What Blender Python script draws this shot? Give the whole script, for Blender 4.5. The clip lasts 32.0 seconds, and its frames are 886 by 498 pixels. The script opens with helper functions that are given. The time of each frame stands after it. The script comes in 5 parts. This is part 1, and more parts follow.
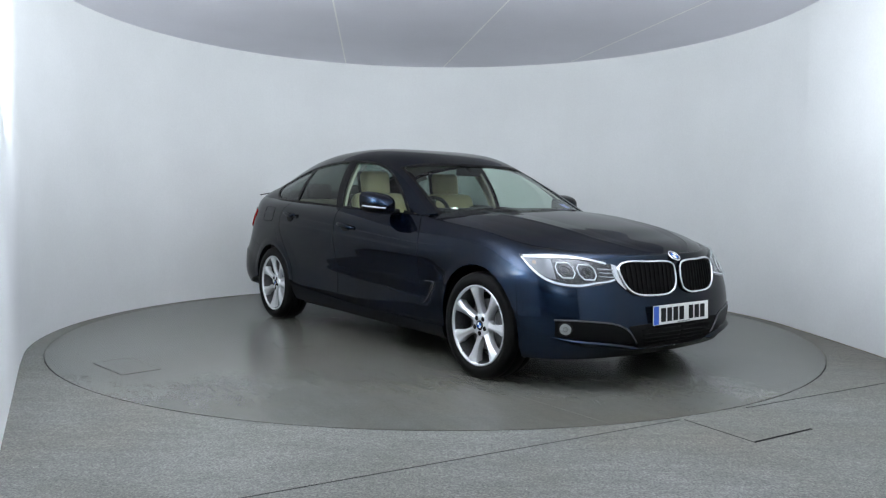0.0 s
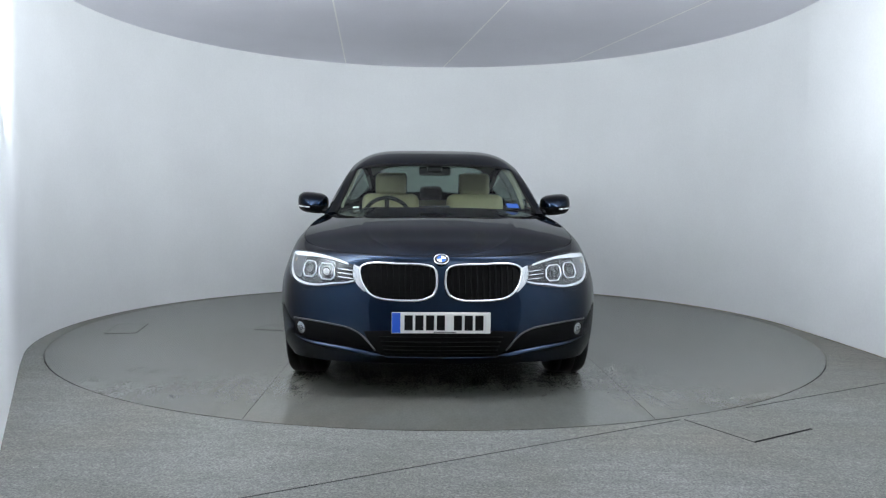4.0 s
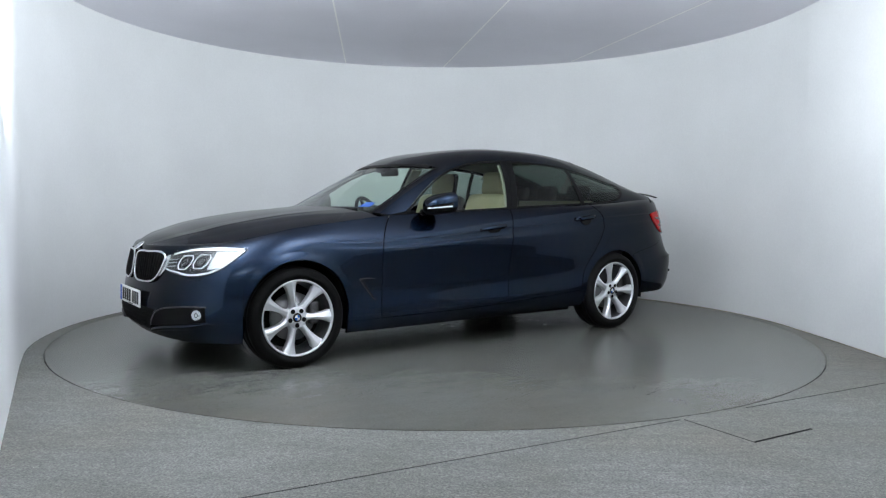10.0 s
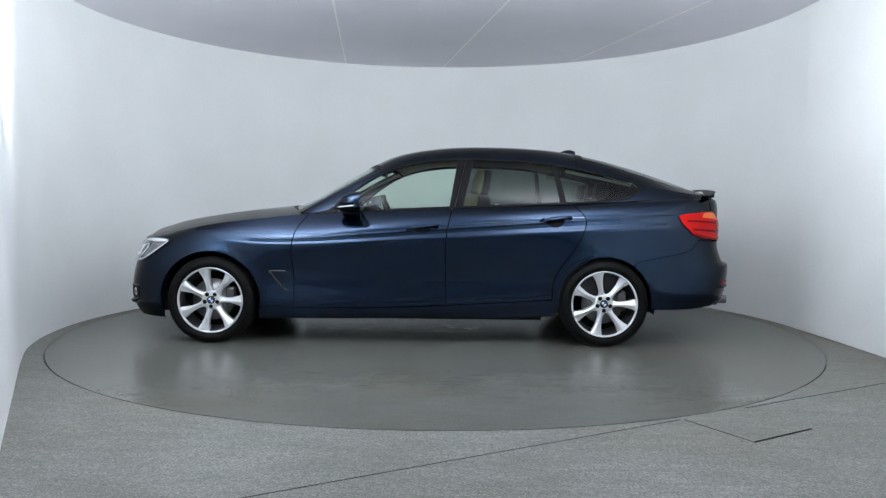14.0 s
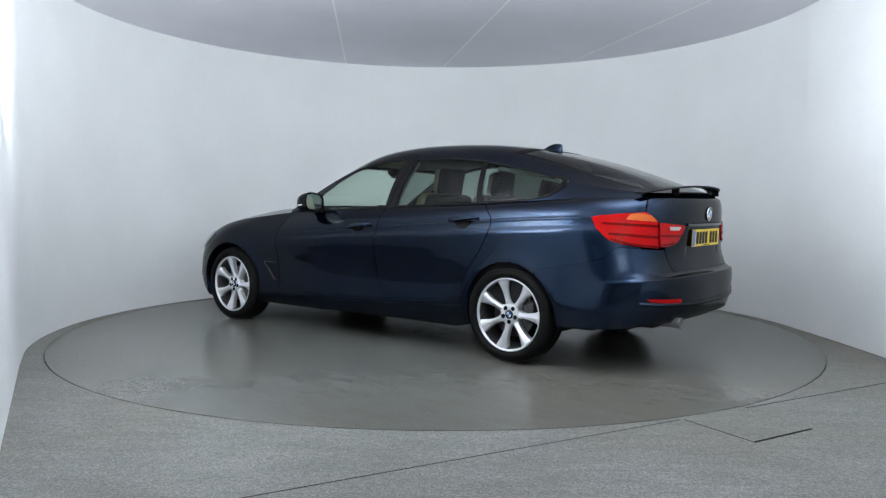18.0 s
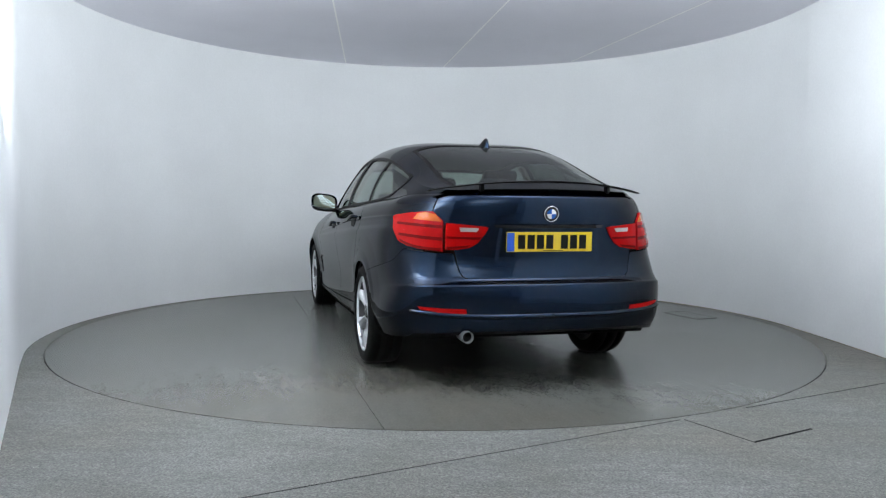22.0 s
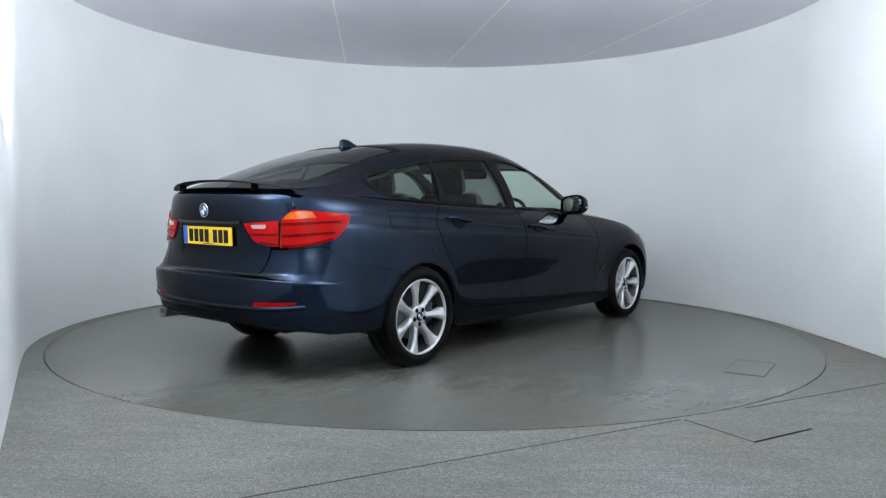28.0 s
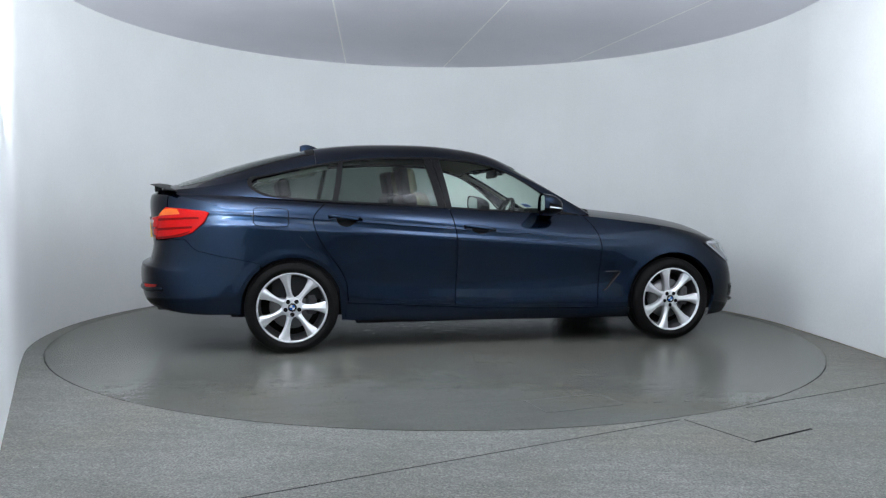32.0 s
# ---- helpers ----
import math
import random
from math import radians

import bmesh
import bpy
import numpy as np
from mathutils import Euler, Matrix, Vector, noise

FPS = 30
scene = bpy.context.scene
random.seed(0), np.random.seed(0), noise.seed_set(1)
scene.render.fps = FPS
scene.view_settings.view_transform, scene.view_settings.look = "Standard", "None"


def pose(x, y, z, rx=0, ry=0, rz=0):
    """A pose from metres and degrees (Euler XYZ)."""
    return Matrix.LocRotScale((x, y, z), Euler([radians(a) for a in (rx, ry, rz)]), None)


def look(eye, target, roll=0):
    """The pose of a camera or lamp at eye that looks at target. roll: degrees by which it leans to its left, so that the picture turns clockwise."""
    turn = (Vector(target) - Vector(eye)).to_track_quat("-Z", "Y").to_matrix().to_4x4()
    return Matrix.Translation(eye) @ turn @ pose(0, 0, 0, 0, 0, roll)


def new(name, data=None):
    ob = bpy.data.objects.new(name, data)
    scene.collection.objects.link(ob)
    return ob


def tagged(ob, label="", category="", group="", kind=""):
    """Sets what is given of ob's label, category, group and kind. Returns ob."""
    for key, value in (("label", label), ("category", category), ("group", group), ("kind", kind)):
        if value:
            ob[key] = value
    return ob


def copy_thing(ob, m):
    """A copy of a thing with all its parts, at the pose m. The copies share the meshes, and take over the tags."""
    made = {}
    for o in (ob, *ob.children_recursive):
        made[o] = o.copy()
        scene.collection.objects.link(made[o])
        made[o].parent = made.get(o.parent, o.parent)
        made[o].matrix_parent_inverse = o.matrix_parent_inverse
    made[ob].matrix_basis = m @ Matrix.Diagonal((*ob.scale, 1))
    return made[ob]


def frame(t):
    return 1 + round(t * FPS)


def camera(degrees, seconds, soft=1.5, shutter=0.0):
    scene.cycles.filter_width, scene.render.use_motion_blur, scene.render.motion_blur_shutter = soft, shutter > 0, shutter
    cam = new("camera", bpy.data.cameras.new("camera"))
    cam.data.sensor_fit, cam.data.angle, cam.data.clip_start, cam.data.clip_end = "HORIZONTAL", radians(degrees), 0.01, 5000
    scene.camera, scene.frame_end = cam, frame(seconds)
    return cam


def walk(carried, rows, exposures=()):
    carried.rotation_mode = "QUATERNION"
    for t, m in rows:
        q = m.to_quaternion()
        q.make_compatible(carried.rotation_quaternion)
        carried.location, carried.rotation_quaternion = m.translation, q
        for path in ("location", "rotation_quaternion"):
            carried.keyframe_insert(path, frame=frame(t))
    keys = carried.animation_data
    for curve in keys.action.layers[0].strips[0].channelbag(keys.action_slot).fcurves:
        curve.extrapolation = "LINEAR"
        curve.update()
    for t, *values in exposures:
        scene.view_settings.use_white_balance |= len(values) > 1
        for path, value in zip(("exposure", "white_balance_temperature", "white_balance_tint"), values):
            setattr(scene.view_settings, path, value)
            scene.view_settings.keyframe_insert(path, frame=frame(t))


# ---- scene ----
cam = camera(60.5, 32.0, soft=1.25)
EYE = pose(0.0, -6.431, 1.050, 90 - 3.41, 0, -0.405) @ pose(0, 0, 0, 0, 0, 0.50)
walk(cam, [(0.0, EYE), (32.0, EYE)], exposures=[(0.0, 0.0), (32.0, 0.0)])

# turn of the turntable, degrees, second by second
TURN = [(0.0, -53.6), (0.5, -56.5), (1.0, -60.7), (1.5, -65.2), (2.0, -69.9), (3.0, -79.3), (3.5, -83.9), (5.5, -102.8),
        (6.0, -107.5), (7.0, -116.9), (8.0, -126.2), (9.0, -135.6), (10.0, -144.9), (11.0, -153.8), (12.0, -162.8),
        (13.0, -172.0), (14.0, -181.3), (14.5, -185.8), (16.5, -204.0), (17.0, -208.6), (18.0, -217.9), (19.0, -227.1),
        (20.0, -236.3), (21.0, -245.5), (22.0, -254.7), (23.0, -264.0), (24.0, -273.3), (25.0, -282.6), (25.5, -287.2),
        (27.5, -305.6), (28.0, -310.2), (29.0, -319.4), (30.0, -328.7), (31.0, -337.6), (32.0, -346.6)]
CAR_X, CAR_Y, CAR_Z = 0.208, -0.040, -0.015

# ---- world and lamps ----
world = bpy.data.worlds.new("studio_world")
world.use_nodes = True
world.node_tree.nodes["Background"].inputs["Color"].default_value = (0.9, 0.95, 1.0, 1)
world.node_tree.nodes["Background"].inputs["Strength"].default_value = 0.02
scene.world = world


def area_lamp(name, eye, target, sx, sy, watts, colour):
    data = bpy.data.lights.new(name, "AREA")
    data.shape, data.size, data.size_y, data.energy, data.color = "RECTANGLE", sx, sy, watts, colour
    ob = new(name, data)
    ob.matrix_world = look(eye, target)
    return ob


# added fill lamps, unseen, light the room by way of the white ceiling
# the last one brightens the unseen space behind the camera
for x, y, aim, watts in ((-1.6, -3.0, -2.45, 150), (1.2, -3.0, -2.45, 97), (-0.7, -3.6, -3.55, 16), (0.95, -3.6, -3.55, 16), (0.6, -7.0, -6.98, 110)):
    area_lamp("added_uplight", (x, y, 2.02), (x * 1.22, aim, 2.73), 1.1, 0.9, watts, (0.89, 0.95, 1.0))


# ---- materials ----
def material(name, colour, rough=0.5, metal=0.0, coat=0.0, spec=0.5, grain=0.0, size=40.0, stain=0.0, stain_size=1.5, bump=0.0,
             rough_var=0.0, emit=0.0, edge=None):
    """A Principled material with colour and roughness varied at two scales, and a fine bump."""
    m = bpy.data.materials.new(name)
    m.use_nodes = True
    nt = m.node_tree
    n, l = nt.nodes, nt.links
    b = n["Principled BSDF"]
    b.inputs["Base Color"].default_value = (*colour, 1)
    b.inputs["Roughness"].default_value = rough
    b.inputs["Metallic"].default_value = metal
    b.inputs["Coat Weight"].default_value = coat
    b.inputs["Coat Roughness"].default_value = 0.03
    b.inputs["Coat IOR"].default_value = 1.45
    b.inputs["Specular IOR Level"].default_value = spec
    if edge:
        b.inputs["Specular Tint"].default_value = (*edge, 1)
    if emit:
        b.inputs["Emission Color"].default_value = (*colour, 1)
        b.inputs["Emission Strength"].default_value = emit
    co = n.new("ShaderNodeTexCoord")
    fine = n.new("ShaderNodeTexNoise")
    fine.inputs["Scale"].default_value, fine.inputs["Detail"].default_value = size, 6
    broad = n.new("ShaderNodeTexNoise")
    broad.inputs["Scale"].default_value, broad.inputs["Detail"].default_value = stain_size, 4
    for t in (fine, broad):
        l.new(co.outputs["Object"], t.inputs["Vector"])
    if grain or stain:
        total = None
        for tex, k in ((fine, grain), (broad, stain)):
            r = n.new("ShaderNodeMapRange")
            r.inputs["From Min"].default_value, r.inputs["From Max"].default_value = 0.32, 0.68
            r.inputs["To Min"].default_value, r.inputs["To Max"].default_value = 1 - k, 1 + k
            l.new(tex.outputs["Fac"], r.inputs["Value"])
            if total is None:
                total = r.outputs["Result"]
            else:
                mu = n.new("ShaderNodeMath")
                mu.operation = "MULTIPLY"
                l.new(total, mu.inputs[0])
                l.new(r.outputs["Result"], mu.inputs[1])
                total = mu.outputs[0]
        sc = n.new("ShaderNodeVectorMath")
        sc.operation = "SCALE"
        sc.inputs[0].default_value = colour
        l.new(total, sc.inputs["Scale"])
        l.new(sc.outputs["Vector"], b.inputs["Base Color"])
    if rough_var:
        r = n.new("ShaderNodeMapRange")
        r.inputs["From Min"].default_value, r.inputs["From Max"].default_value = 0.3, 0.7
        r.inputs["To Min"].default_value, r.inputs["To Max"].default_value = rough - rough_var, rough + rough_var
        l.new(broad.outputs["Fac"], r.inputs["Value"])
        l.new(r.outputs["Result"], b.inputs["Roughness"])
    if bump:
        bp = n.new("ShaderNodeBump")
        bp.inputs["Strength"].default_value, bp.inputs["Distance"].default_value = bump, 0.002
        l.new(fine.outputs["Fac"], bp.inputs["Height"])
        l.new(bp.outputs["Normal"], b.inputs["Normal"])
    return m


def floor_material(name, clean, dirty, rough, speck, size, blotch, bump, damp=0.025):
    """Worn floor: broad dirty stains, streaky blotches, and fine pale and dark specks."""
    m = bpy.data.materials.new(name)
    m.use_nodes = True
    n, l = m.node_tree.nodes, m.node_tree.links
    b = n["Principled BSDF"]
    co = n.new("ShaderNodeTexCoord")

    def noise(scale, detail, low, high, a, z, stretched=False):
        t, r = n.new("ShaderNodeTexNoise"), n.new("ShaderNodeMapRange")
        t.inputs["Scale"].default_value, t.inputs["Detail"].default_value, t.inputs["Roughness"].default_value = scale, detail, 0.62
        if stretched:
            mp = n.new("ShaderNodeMapping")
            mp.inputs["Scale"].default_value, mp.inputs["Rotation"].default_value = (1.0, 3.2, 1.0), (0, 0, 0.5)
            l.new(co.outputs["Object"], mp.inputs["Vector"])
            l.new(mp.outputs["Vector"], t.inputs["Vector"])
        else:
            l.new(co.outputs["Object"], t.inputs["Vector"])
        r.inputs["From Min"].default_value, r.inputs["From Max"].default_value = low, high
        r.inputs["To Min"].default_value, r.inputs["To Max"].default_value = a, z
        l.new(t.outputs["Fac"], r.inputs["Value"])
        return r.outputs["Result"], t

    def times(p, q):
        u = n.new("ShaderNodeMath")
        u.operation = "MULTIPLY"
        l.new(p, u.inputs[0])
        l.new(q, u.inputs[1])
        return u.outputs[0]

    stain, st = noise(0.85, 6, 0.40, 0.66, 0.0, 1.0)
    mixed = n.new("ShaderNodeMix")
    mixed.data_type = "RGBA"
    mixed.inputs[6].default_value, mixed.inputs[7].default_value = (*clean, 1), (*dirty, 1)
    l.new(stain, mixed.inputs[0])
    warm, _ = noise(0.42, 4, 0.46, 0.62, 0.0, 0.75)
    tinted = n.new("ShaderNodeMix")
    tinted.data_type = "RGBA"
    tinted.inputs[7].default_value = (clean[0] * 1.02, clean[1] * 0.93, clean[2] * 0.86, 1)
    l.new(warm, tinted.inputs[0])
    l.new(mixed.outputs[2], tinted.inputs[6])
    k, _ = noise(3.2, 8, 0.34, 0.66, 1 - blotch, 1 + blotch, True)
    f, ft = noise(size, 3, 0.36, 0.64, 1 - speck, 1 + speck)
    g, _ = noise(size * 0.33, 4, 0.36, 0.64, 1 - speck * 0.45, 1 + speck * 0.45)
    dots, _ = noise(size * 0.75, 1, 0.72, 0.78, 1.0, 1.0 + 2.2 * speck)
    sc = n.new("ShaderNodeVectorMath")
    sc.operation = "SCALE"
    l.new(tinted.outputs[2], sc.inputs[0])
    l.new(times(times(k, f), times(g, dots)), sc.inputs["Scale"])
    l.new(sc.outputs["Vector"], b.inputs["Base Color"])
    r, _ = noise(0.7, 4, 0.40, 0.60, rough - damp, rough + damp)
    l.new(r, b.inputs["Roughness"])
    bp = n.new("ShaderNodeBump")
    bp.inputs["Strength"].default_value, bp.inputs["Distance"].default_value = bump, 0.002
    l.new(ft.outputs["Fac"], bp.inputs["Height"])
    l.new(bp.outputs["Normal"], b.inputs["Normal"])
    return m


def paint_material(name, pigment, flake, flake_rough, clear, flop):
    """Metallic car paint: pigment, a broad lobe of flakes, and a sharp clear coat by Schlick's law."""
    m = bpy.data.materials.new(name)
    m.use_nodes = True
    n, l = m.node_tree.nodes, m.node_tree.links
    n.remove(n["Principled BSDF"])
    df, fl, cc, ad, mx = n.new("ShaderNodeBsdfDiffuse"), n.new("ShaderNodeBsdfGlossy"), n.new("ShaderNodeBsdfGlossy"), n.new("ShaderNodeAddShader"), n.new("ShaderNodeMixShader")
    fr, pw, k = n.new("ShaderNodeLayerWeight"), n.new("ShaderNodeMath"), n.new("ShaderNodeMath")
    co, tx, rg, sc = n.new("ShaderNodeTexCoord"), n.new("ShaderNodeTexNoise"), n.new("ShaderNodeMapRange"), n.new("ShaderNodeVectorMath")
    df.inputs["Color"].default_value = (*pigment, 1)
    tx.inputs["Scale"].default_value, tx.inputs["Detail"].default_value = 900, 3
    rg.inputs["From Min"].default_value, rg.inputs["From Max"].default_value = 0.3, 0.7
    rg.inputs["To Min"].default_value, rg.inputs["To Max"].default_value = 0.8, 1.2
    sc.operation = "SCALE"
    sc.inputs[0].default_value = flake
    l.new(co.outputs["Object"], tx.inputs["Vector"])
    l.new(tx.outputs["Fac"], rg.inputs["Value"])
    # the flakes lie flat under the lacquer, so their gloss falls off at slanting views
    up, fo, mu = n.new("ShaderNodeMath"), n.new("ShaderNodeMath"), n.new("ShaderNodeMath")
    up.operation, fo.operation, mu.operation = "SUBTRACT", "POWER", "MULTIPLY"
    up.inputs[0].default_value, fo.inputs[1].default_value = 1.0, flop
    l.new(fr.outputs["Facing"], up.inputs[1])
    l.new(up.outputs[0], fo.inputs[0])
    l.new(fo.outputs[0], mu.inputs[0])
    l.new(rg.outputs["Result"], mu.inputs[1])
    l.new(mu.outputs[0], sc.inputs["Scale"])
    l.new(sc.outputs["Vector"], fl.inputs["Color"])
    fl.inputs["Roughness"].default_value, cc.inputs["Roughness"].default_value = flake_rough, 0.035
    cc.inputs["Color"].default_value = (1, 1, 1, 1)
    fr.inputs["Blend"].default_value = 0.5
    pw.operation, k.operation = "POWER", "MULTIPLY_ADD"
    pw.inputs[1].default_value, k.inputs[1].default_value, k.inputs[2].default_value = 5.0, clear, 0.019
    l.new(fr.outputs["Facing"], pw.inputs[0])
    l.new(pw.outputs[0], k.inputs[0])
    l.new(df.outputs["BSDF"], ad.inputs[0])
    l.new(fl.outputs["BSDF"], ad.inputs[1])
    l.new(k.outputs[0], mx.inputs["Fac"])
    l.new(ad.outputs[0], mx.inputs[1])
    l.new(cc.outputs["BSDF"], mx.inputs[2])
    l.new(mx.outputs["Shader"], n["Material Output"].inputs["Surface"])
    return m


def glass_material(name, tint, rough=0.0):
    """Thin pane: tinted see-through mixed with a sharp mirror by Fresnel."""
    m = bpy.data.materials.new(name)
    m.use_nodes = True
    nt = m.node_tree
    n, l = nt.nodes, nt.links
    n.remove(n["Principled BSDF"])
    out = n["Material Output"]
    tr, gl, lw, mx = n.new("ShaderNodeBsdfTransparent"), n.new("ShaderNodeBsdfGlossy"), n.new("ShaderNodeLayerWeight"), n.new("ShaderNodeMixShader")
    pw, sc = n.new("ShaderNodeMath"), n.new("ShaderNodeMath")
    tr.inputs["Color"].default_value = (*tint, 1)
    gl.inputs["Color"].default_value = (1, 1, 1, 1)
    gl.inputs["Roughness"].default_value = rough
    # Schlick's law for a pane with two faces
    pw.operation, sc.operation = "POWER", "MULTIPLY_ADD"
    pw.inputs[1].default_value, sc.inputs[1].default_value, sc.inputs[2].default_value = 5.0, 0.80, 0.022
    lw.inputs["Blend"].default_value = 0.5
    l.new(lw.outputs["Facing"], pw.inputs[0])
    l.new(pw.outputs[0], sc.inputs[0])
    l.new(sc.outputs[0], mx.inputs["Fac"])
    l.new(tr.outputs["BSDF"], mx.inputs[1])
    l.new(gl.outputs["BSDF"], mx.inputs[2])
    l.new(mx.outputs["Shader"], out.inputs["Surface"])
    return m


PAINT = paint_material("blue_metallic_paint", (0.0005, 0.0011, 0.0030), (0.0130, 0.0315, 0.0670), 0.24, 0.62, 3.4)
WALL = material("white_wall_paint", (0.78, 0.80, 0.80), rough=0.75, grain=0.02, size=60, stain=0.035, stain_size=1.1, bump=0.06)
CEIL = material("ceiling_paint", (0.76, 0.76, 0.82), rough=0.8, grain=0.02, size=80, stain=0.02)
FLOOR = floor_material("speckled_grey_floor", (0.150, 0.153, 0.142), (0.112, 0.116, 0.099), 0.55, speck=0.48, size=105, blotch=0.14, bump=0.25)
DISC = floor_material("grey_turntable_paint", (0.118, 0.122, 0.110), (0.102, 0.105, 0.092), 0.26, speck=0.08, size=90, blotch=0.05, bump=0.02, damp=0.01)
WATER = material("shallow_water", (0.080, 0.083, 0.078), rough=0.04, spec=0.6, coat=0.3)
GROOVE = material("dark_groove", (0.03, 0.03, 0.03), rough=0.8)
HATCHLINE = material("faint_joint", (0.074, 0.077, 0.070), rough=0.6)
DIRT_LINE = material("brown_line_dirt", (0.22, 0.18, 0.13), rough=0.8, grain=0.5, size=30, stain=0.4, stain_size=6)
BLACK = material("black_plastic", (0.003, 0.003, 0.0035), spec=0.12, rough=0.45, grain=0.1, size=300)
GLOSSBLACK = material("gloss_black", (0.006, 0.006, 0.007), rough=0.08, coat=0.6)
RUBBER = material("tyre_rubber", (0.004, 0.004, 0.004), spec=0.12, rough=0.65, grain=0.2, size=120, bump=0.1)
ALLOY = material("silver_alloy", (0.68, 0.69, 0.71), rough=0.33, metal=0.62, coat=0.15, grain=0.04, size=200)
DARKMETAL = material("dark_metal", (0.10, 0.10, 0.105), rough=0.45, metal=0.8, grain=0.2, size=60)
MIRROR = material("mirror_glass", (0.52, 0.57, 0.55), rough=0.02, metal=1.0)
CHROME = material("chrome", (0.80, 0.81, 0.82), rough=0.07, metal=1.0)
SATIN = material("satin_silver", (0.70, 0.71, 0.72), rough=0.22, metal=0.9)
UNDER = material("underbody_black", (0.003, 0.003, 0.003), spec=0.2, rough=0.9)
GLASS = glass_material("clear_glass", (0.80, 0.90, 0.84))
TINT = glass_material("privacy_glass", (0.26, 0.315, 0.29))
LENS = glass_material("lamp_lens", (0.93, 0.95, 0.96))
LEATHER = material("cream_leather", (0.44, 0.38, 0.235), rough=0.5, grain=0.08, size=120, bump=0.1)
HEADLINER = material("grey_headliner", (0.36, 0.36, 0.32), rough=0.9)
PALELINING = material("cream_lining", (0.42, 0.40, 0.32), rough=0.8, grain=0.05, size=90)
DASH = material("dark_dashboard", (0.010, 0.010, 0.011), spec=0.2, rough=0.6, grain=0.1, size=200)
RED = material("red_lamp_plastic", (0.40, 0.004, 0.004), rough=0.15, coat=0.05, spec=0.12, grain=0.05, size=90)
DARKRED = material("dark_red_lamp_plastic", (0.14, 0.002, 0.002), rough=0.2, spec=0.1)
PALEAMBER = material("pale_amber_plastic", (0.40, 0.30, 0.22), rough=0.3)
HOUSING = material("lamp_housing_grey", (0.03, 0.03, 0.033), rough=0.3, metal=0.3)
STEEL = material("dull_steel", (0.22, 0.22, 0.225), rough=0.45, metal=0.9)
AMBER = material("amber_lamp_plastic", (0.58, 0.10, 0.004), rough=0.12, coat=0.8)
CLEARLAMP = material("clear_lamp_plastic", (0.45, 0.38, 0.36), rough=0.2, coat=0.8)
SILVERLAMP = material("silver_reflector", (0.24, 0.245, 0.255), rough=0.3, metal=1.0)
LAMPDARK = material("dark_lamp_bowl", (0.055, 0.056, 0.06), rough=0.22, metal=0.7, coat=0.4)
SEAMWHITE = material("white_seam", (0.95, 0.95, 0.95), rough=0.8)
# grey of the unseen walls and ceiling added behind the camera
UNSEEN_GREY = material("unseen_room_grey", (0.56, 0.565, 0.57), rough=0.9, grain=0.1, size=3)
WHITEPLATE = material("white_plate", (0.75, 0.75, 0.72), rough=0.35)
YELLOWPLATE = material("yellow_plate", (0.75, 0.52, 0.02), rough=0.35)
PLATEBLUE = material("plate_blue", (0.02, 0.10, 0.55), rough=0.35)
PLATEBLACK = material("plate_black", (0.006, 0.006, 0.006), rough=0.5, spec=0.15)
BADGEBLUE = material("badge_blue", (0.02, 0.12, 0.45), rough=0.15, coat=0.8)
BADGEWHITE = material("badge_white", (0.75, 0.76, 0.78), rough=0.15, coat=0.8)


# ---- mesh helpers ----
def mesh_from(name, verts, faces, mat, smooth=True):
    me = bpy.data.meshes.new(name)
    me.from_pydata([tuple(v) for v in verts], [], faces)
    me.materials.append(mat)
    if smooth:
        for p in me.polygons:
            p.use_smooth = True
    me.update()
    return me


def piece(name, verts, faces, mat, parent=None, label="", smooth=True):
    ob = new(name, mesh_from(name, verts, faces, mat, smooth))
    ob.parent = parent
    if label:
        tagged(ob, label)
    return ob


def part(name, bm, mat, parent=None, label="", smooth=False):
    me = bpy.data.meshes.new(name)
    bm.normal_update()
    bm.to_mesh(me)
    bm.free()
    me.materials.append(mat)
    for p in me.polygons:
        p.use_smooth = smooth
    ob = new(name, me)
    ob.parent = parent
    if label:
        tagged(ob, label)
    return ob


def box_bm(sx, sy, sz, bevel=0.0, m=None, segments=2):
    bm = bmesh.new()
    bmesh.ops.create_cube(bm, size=1.0)
    bmesh.ops.scale(bm, vec=(sx, sy, sz), verts=bm.verts)
    if bevel:
        bmesh.ops.bevel(bm, geom=bm.edges[:], offset=bevel, segments=segments, affect="EDGES", profile=0.5)
    if m is not None:
        bmesh.ops.transform(bm, matrix=m, verts=bm.verts)
    return bm


def lathe(profile, n=48, closed=True):
    """Verts and faces of a profile of (radius, y) turned about the y axis."""
    verts, faces, k = [], [], len(profile)
    for i in range(n):
        a = 2 * math.pi * i / n
        for r, y in profile:
            verts.append((r * math.cos(a), y, r * math.sin(a)))
    for i in range(n):
        j = (i + 1) % n
        for p in range(k - 1):
            faces.append((i * k + p, i * k + p + 1, j * k + p + 1, j * k + p))
    return verts, faces


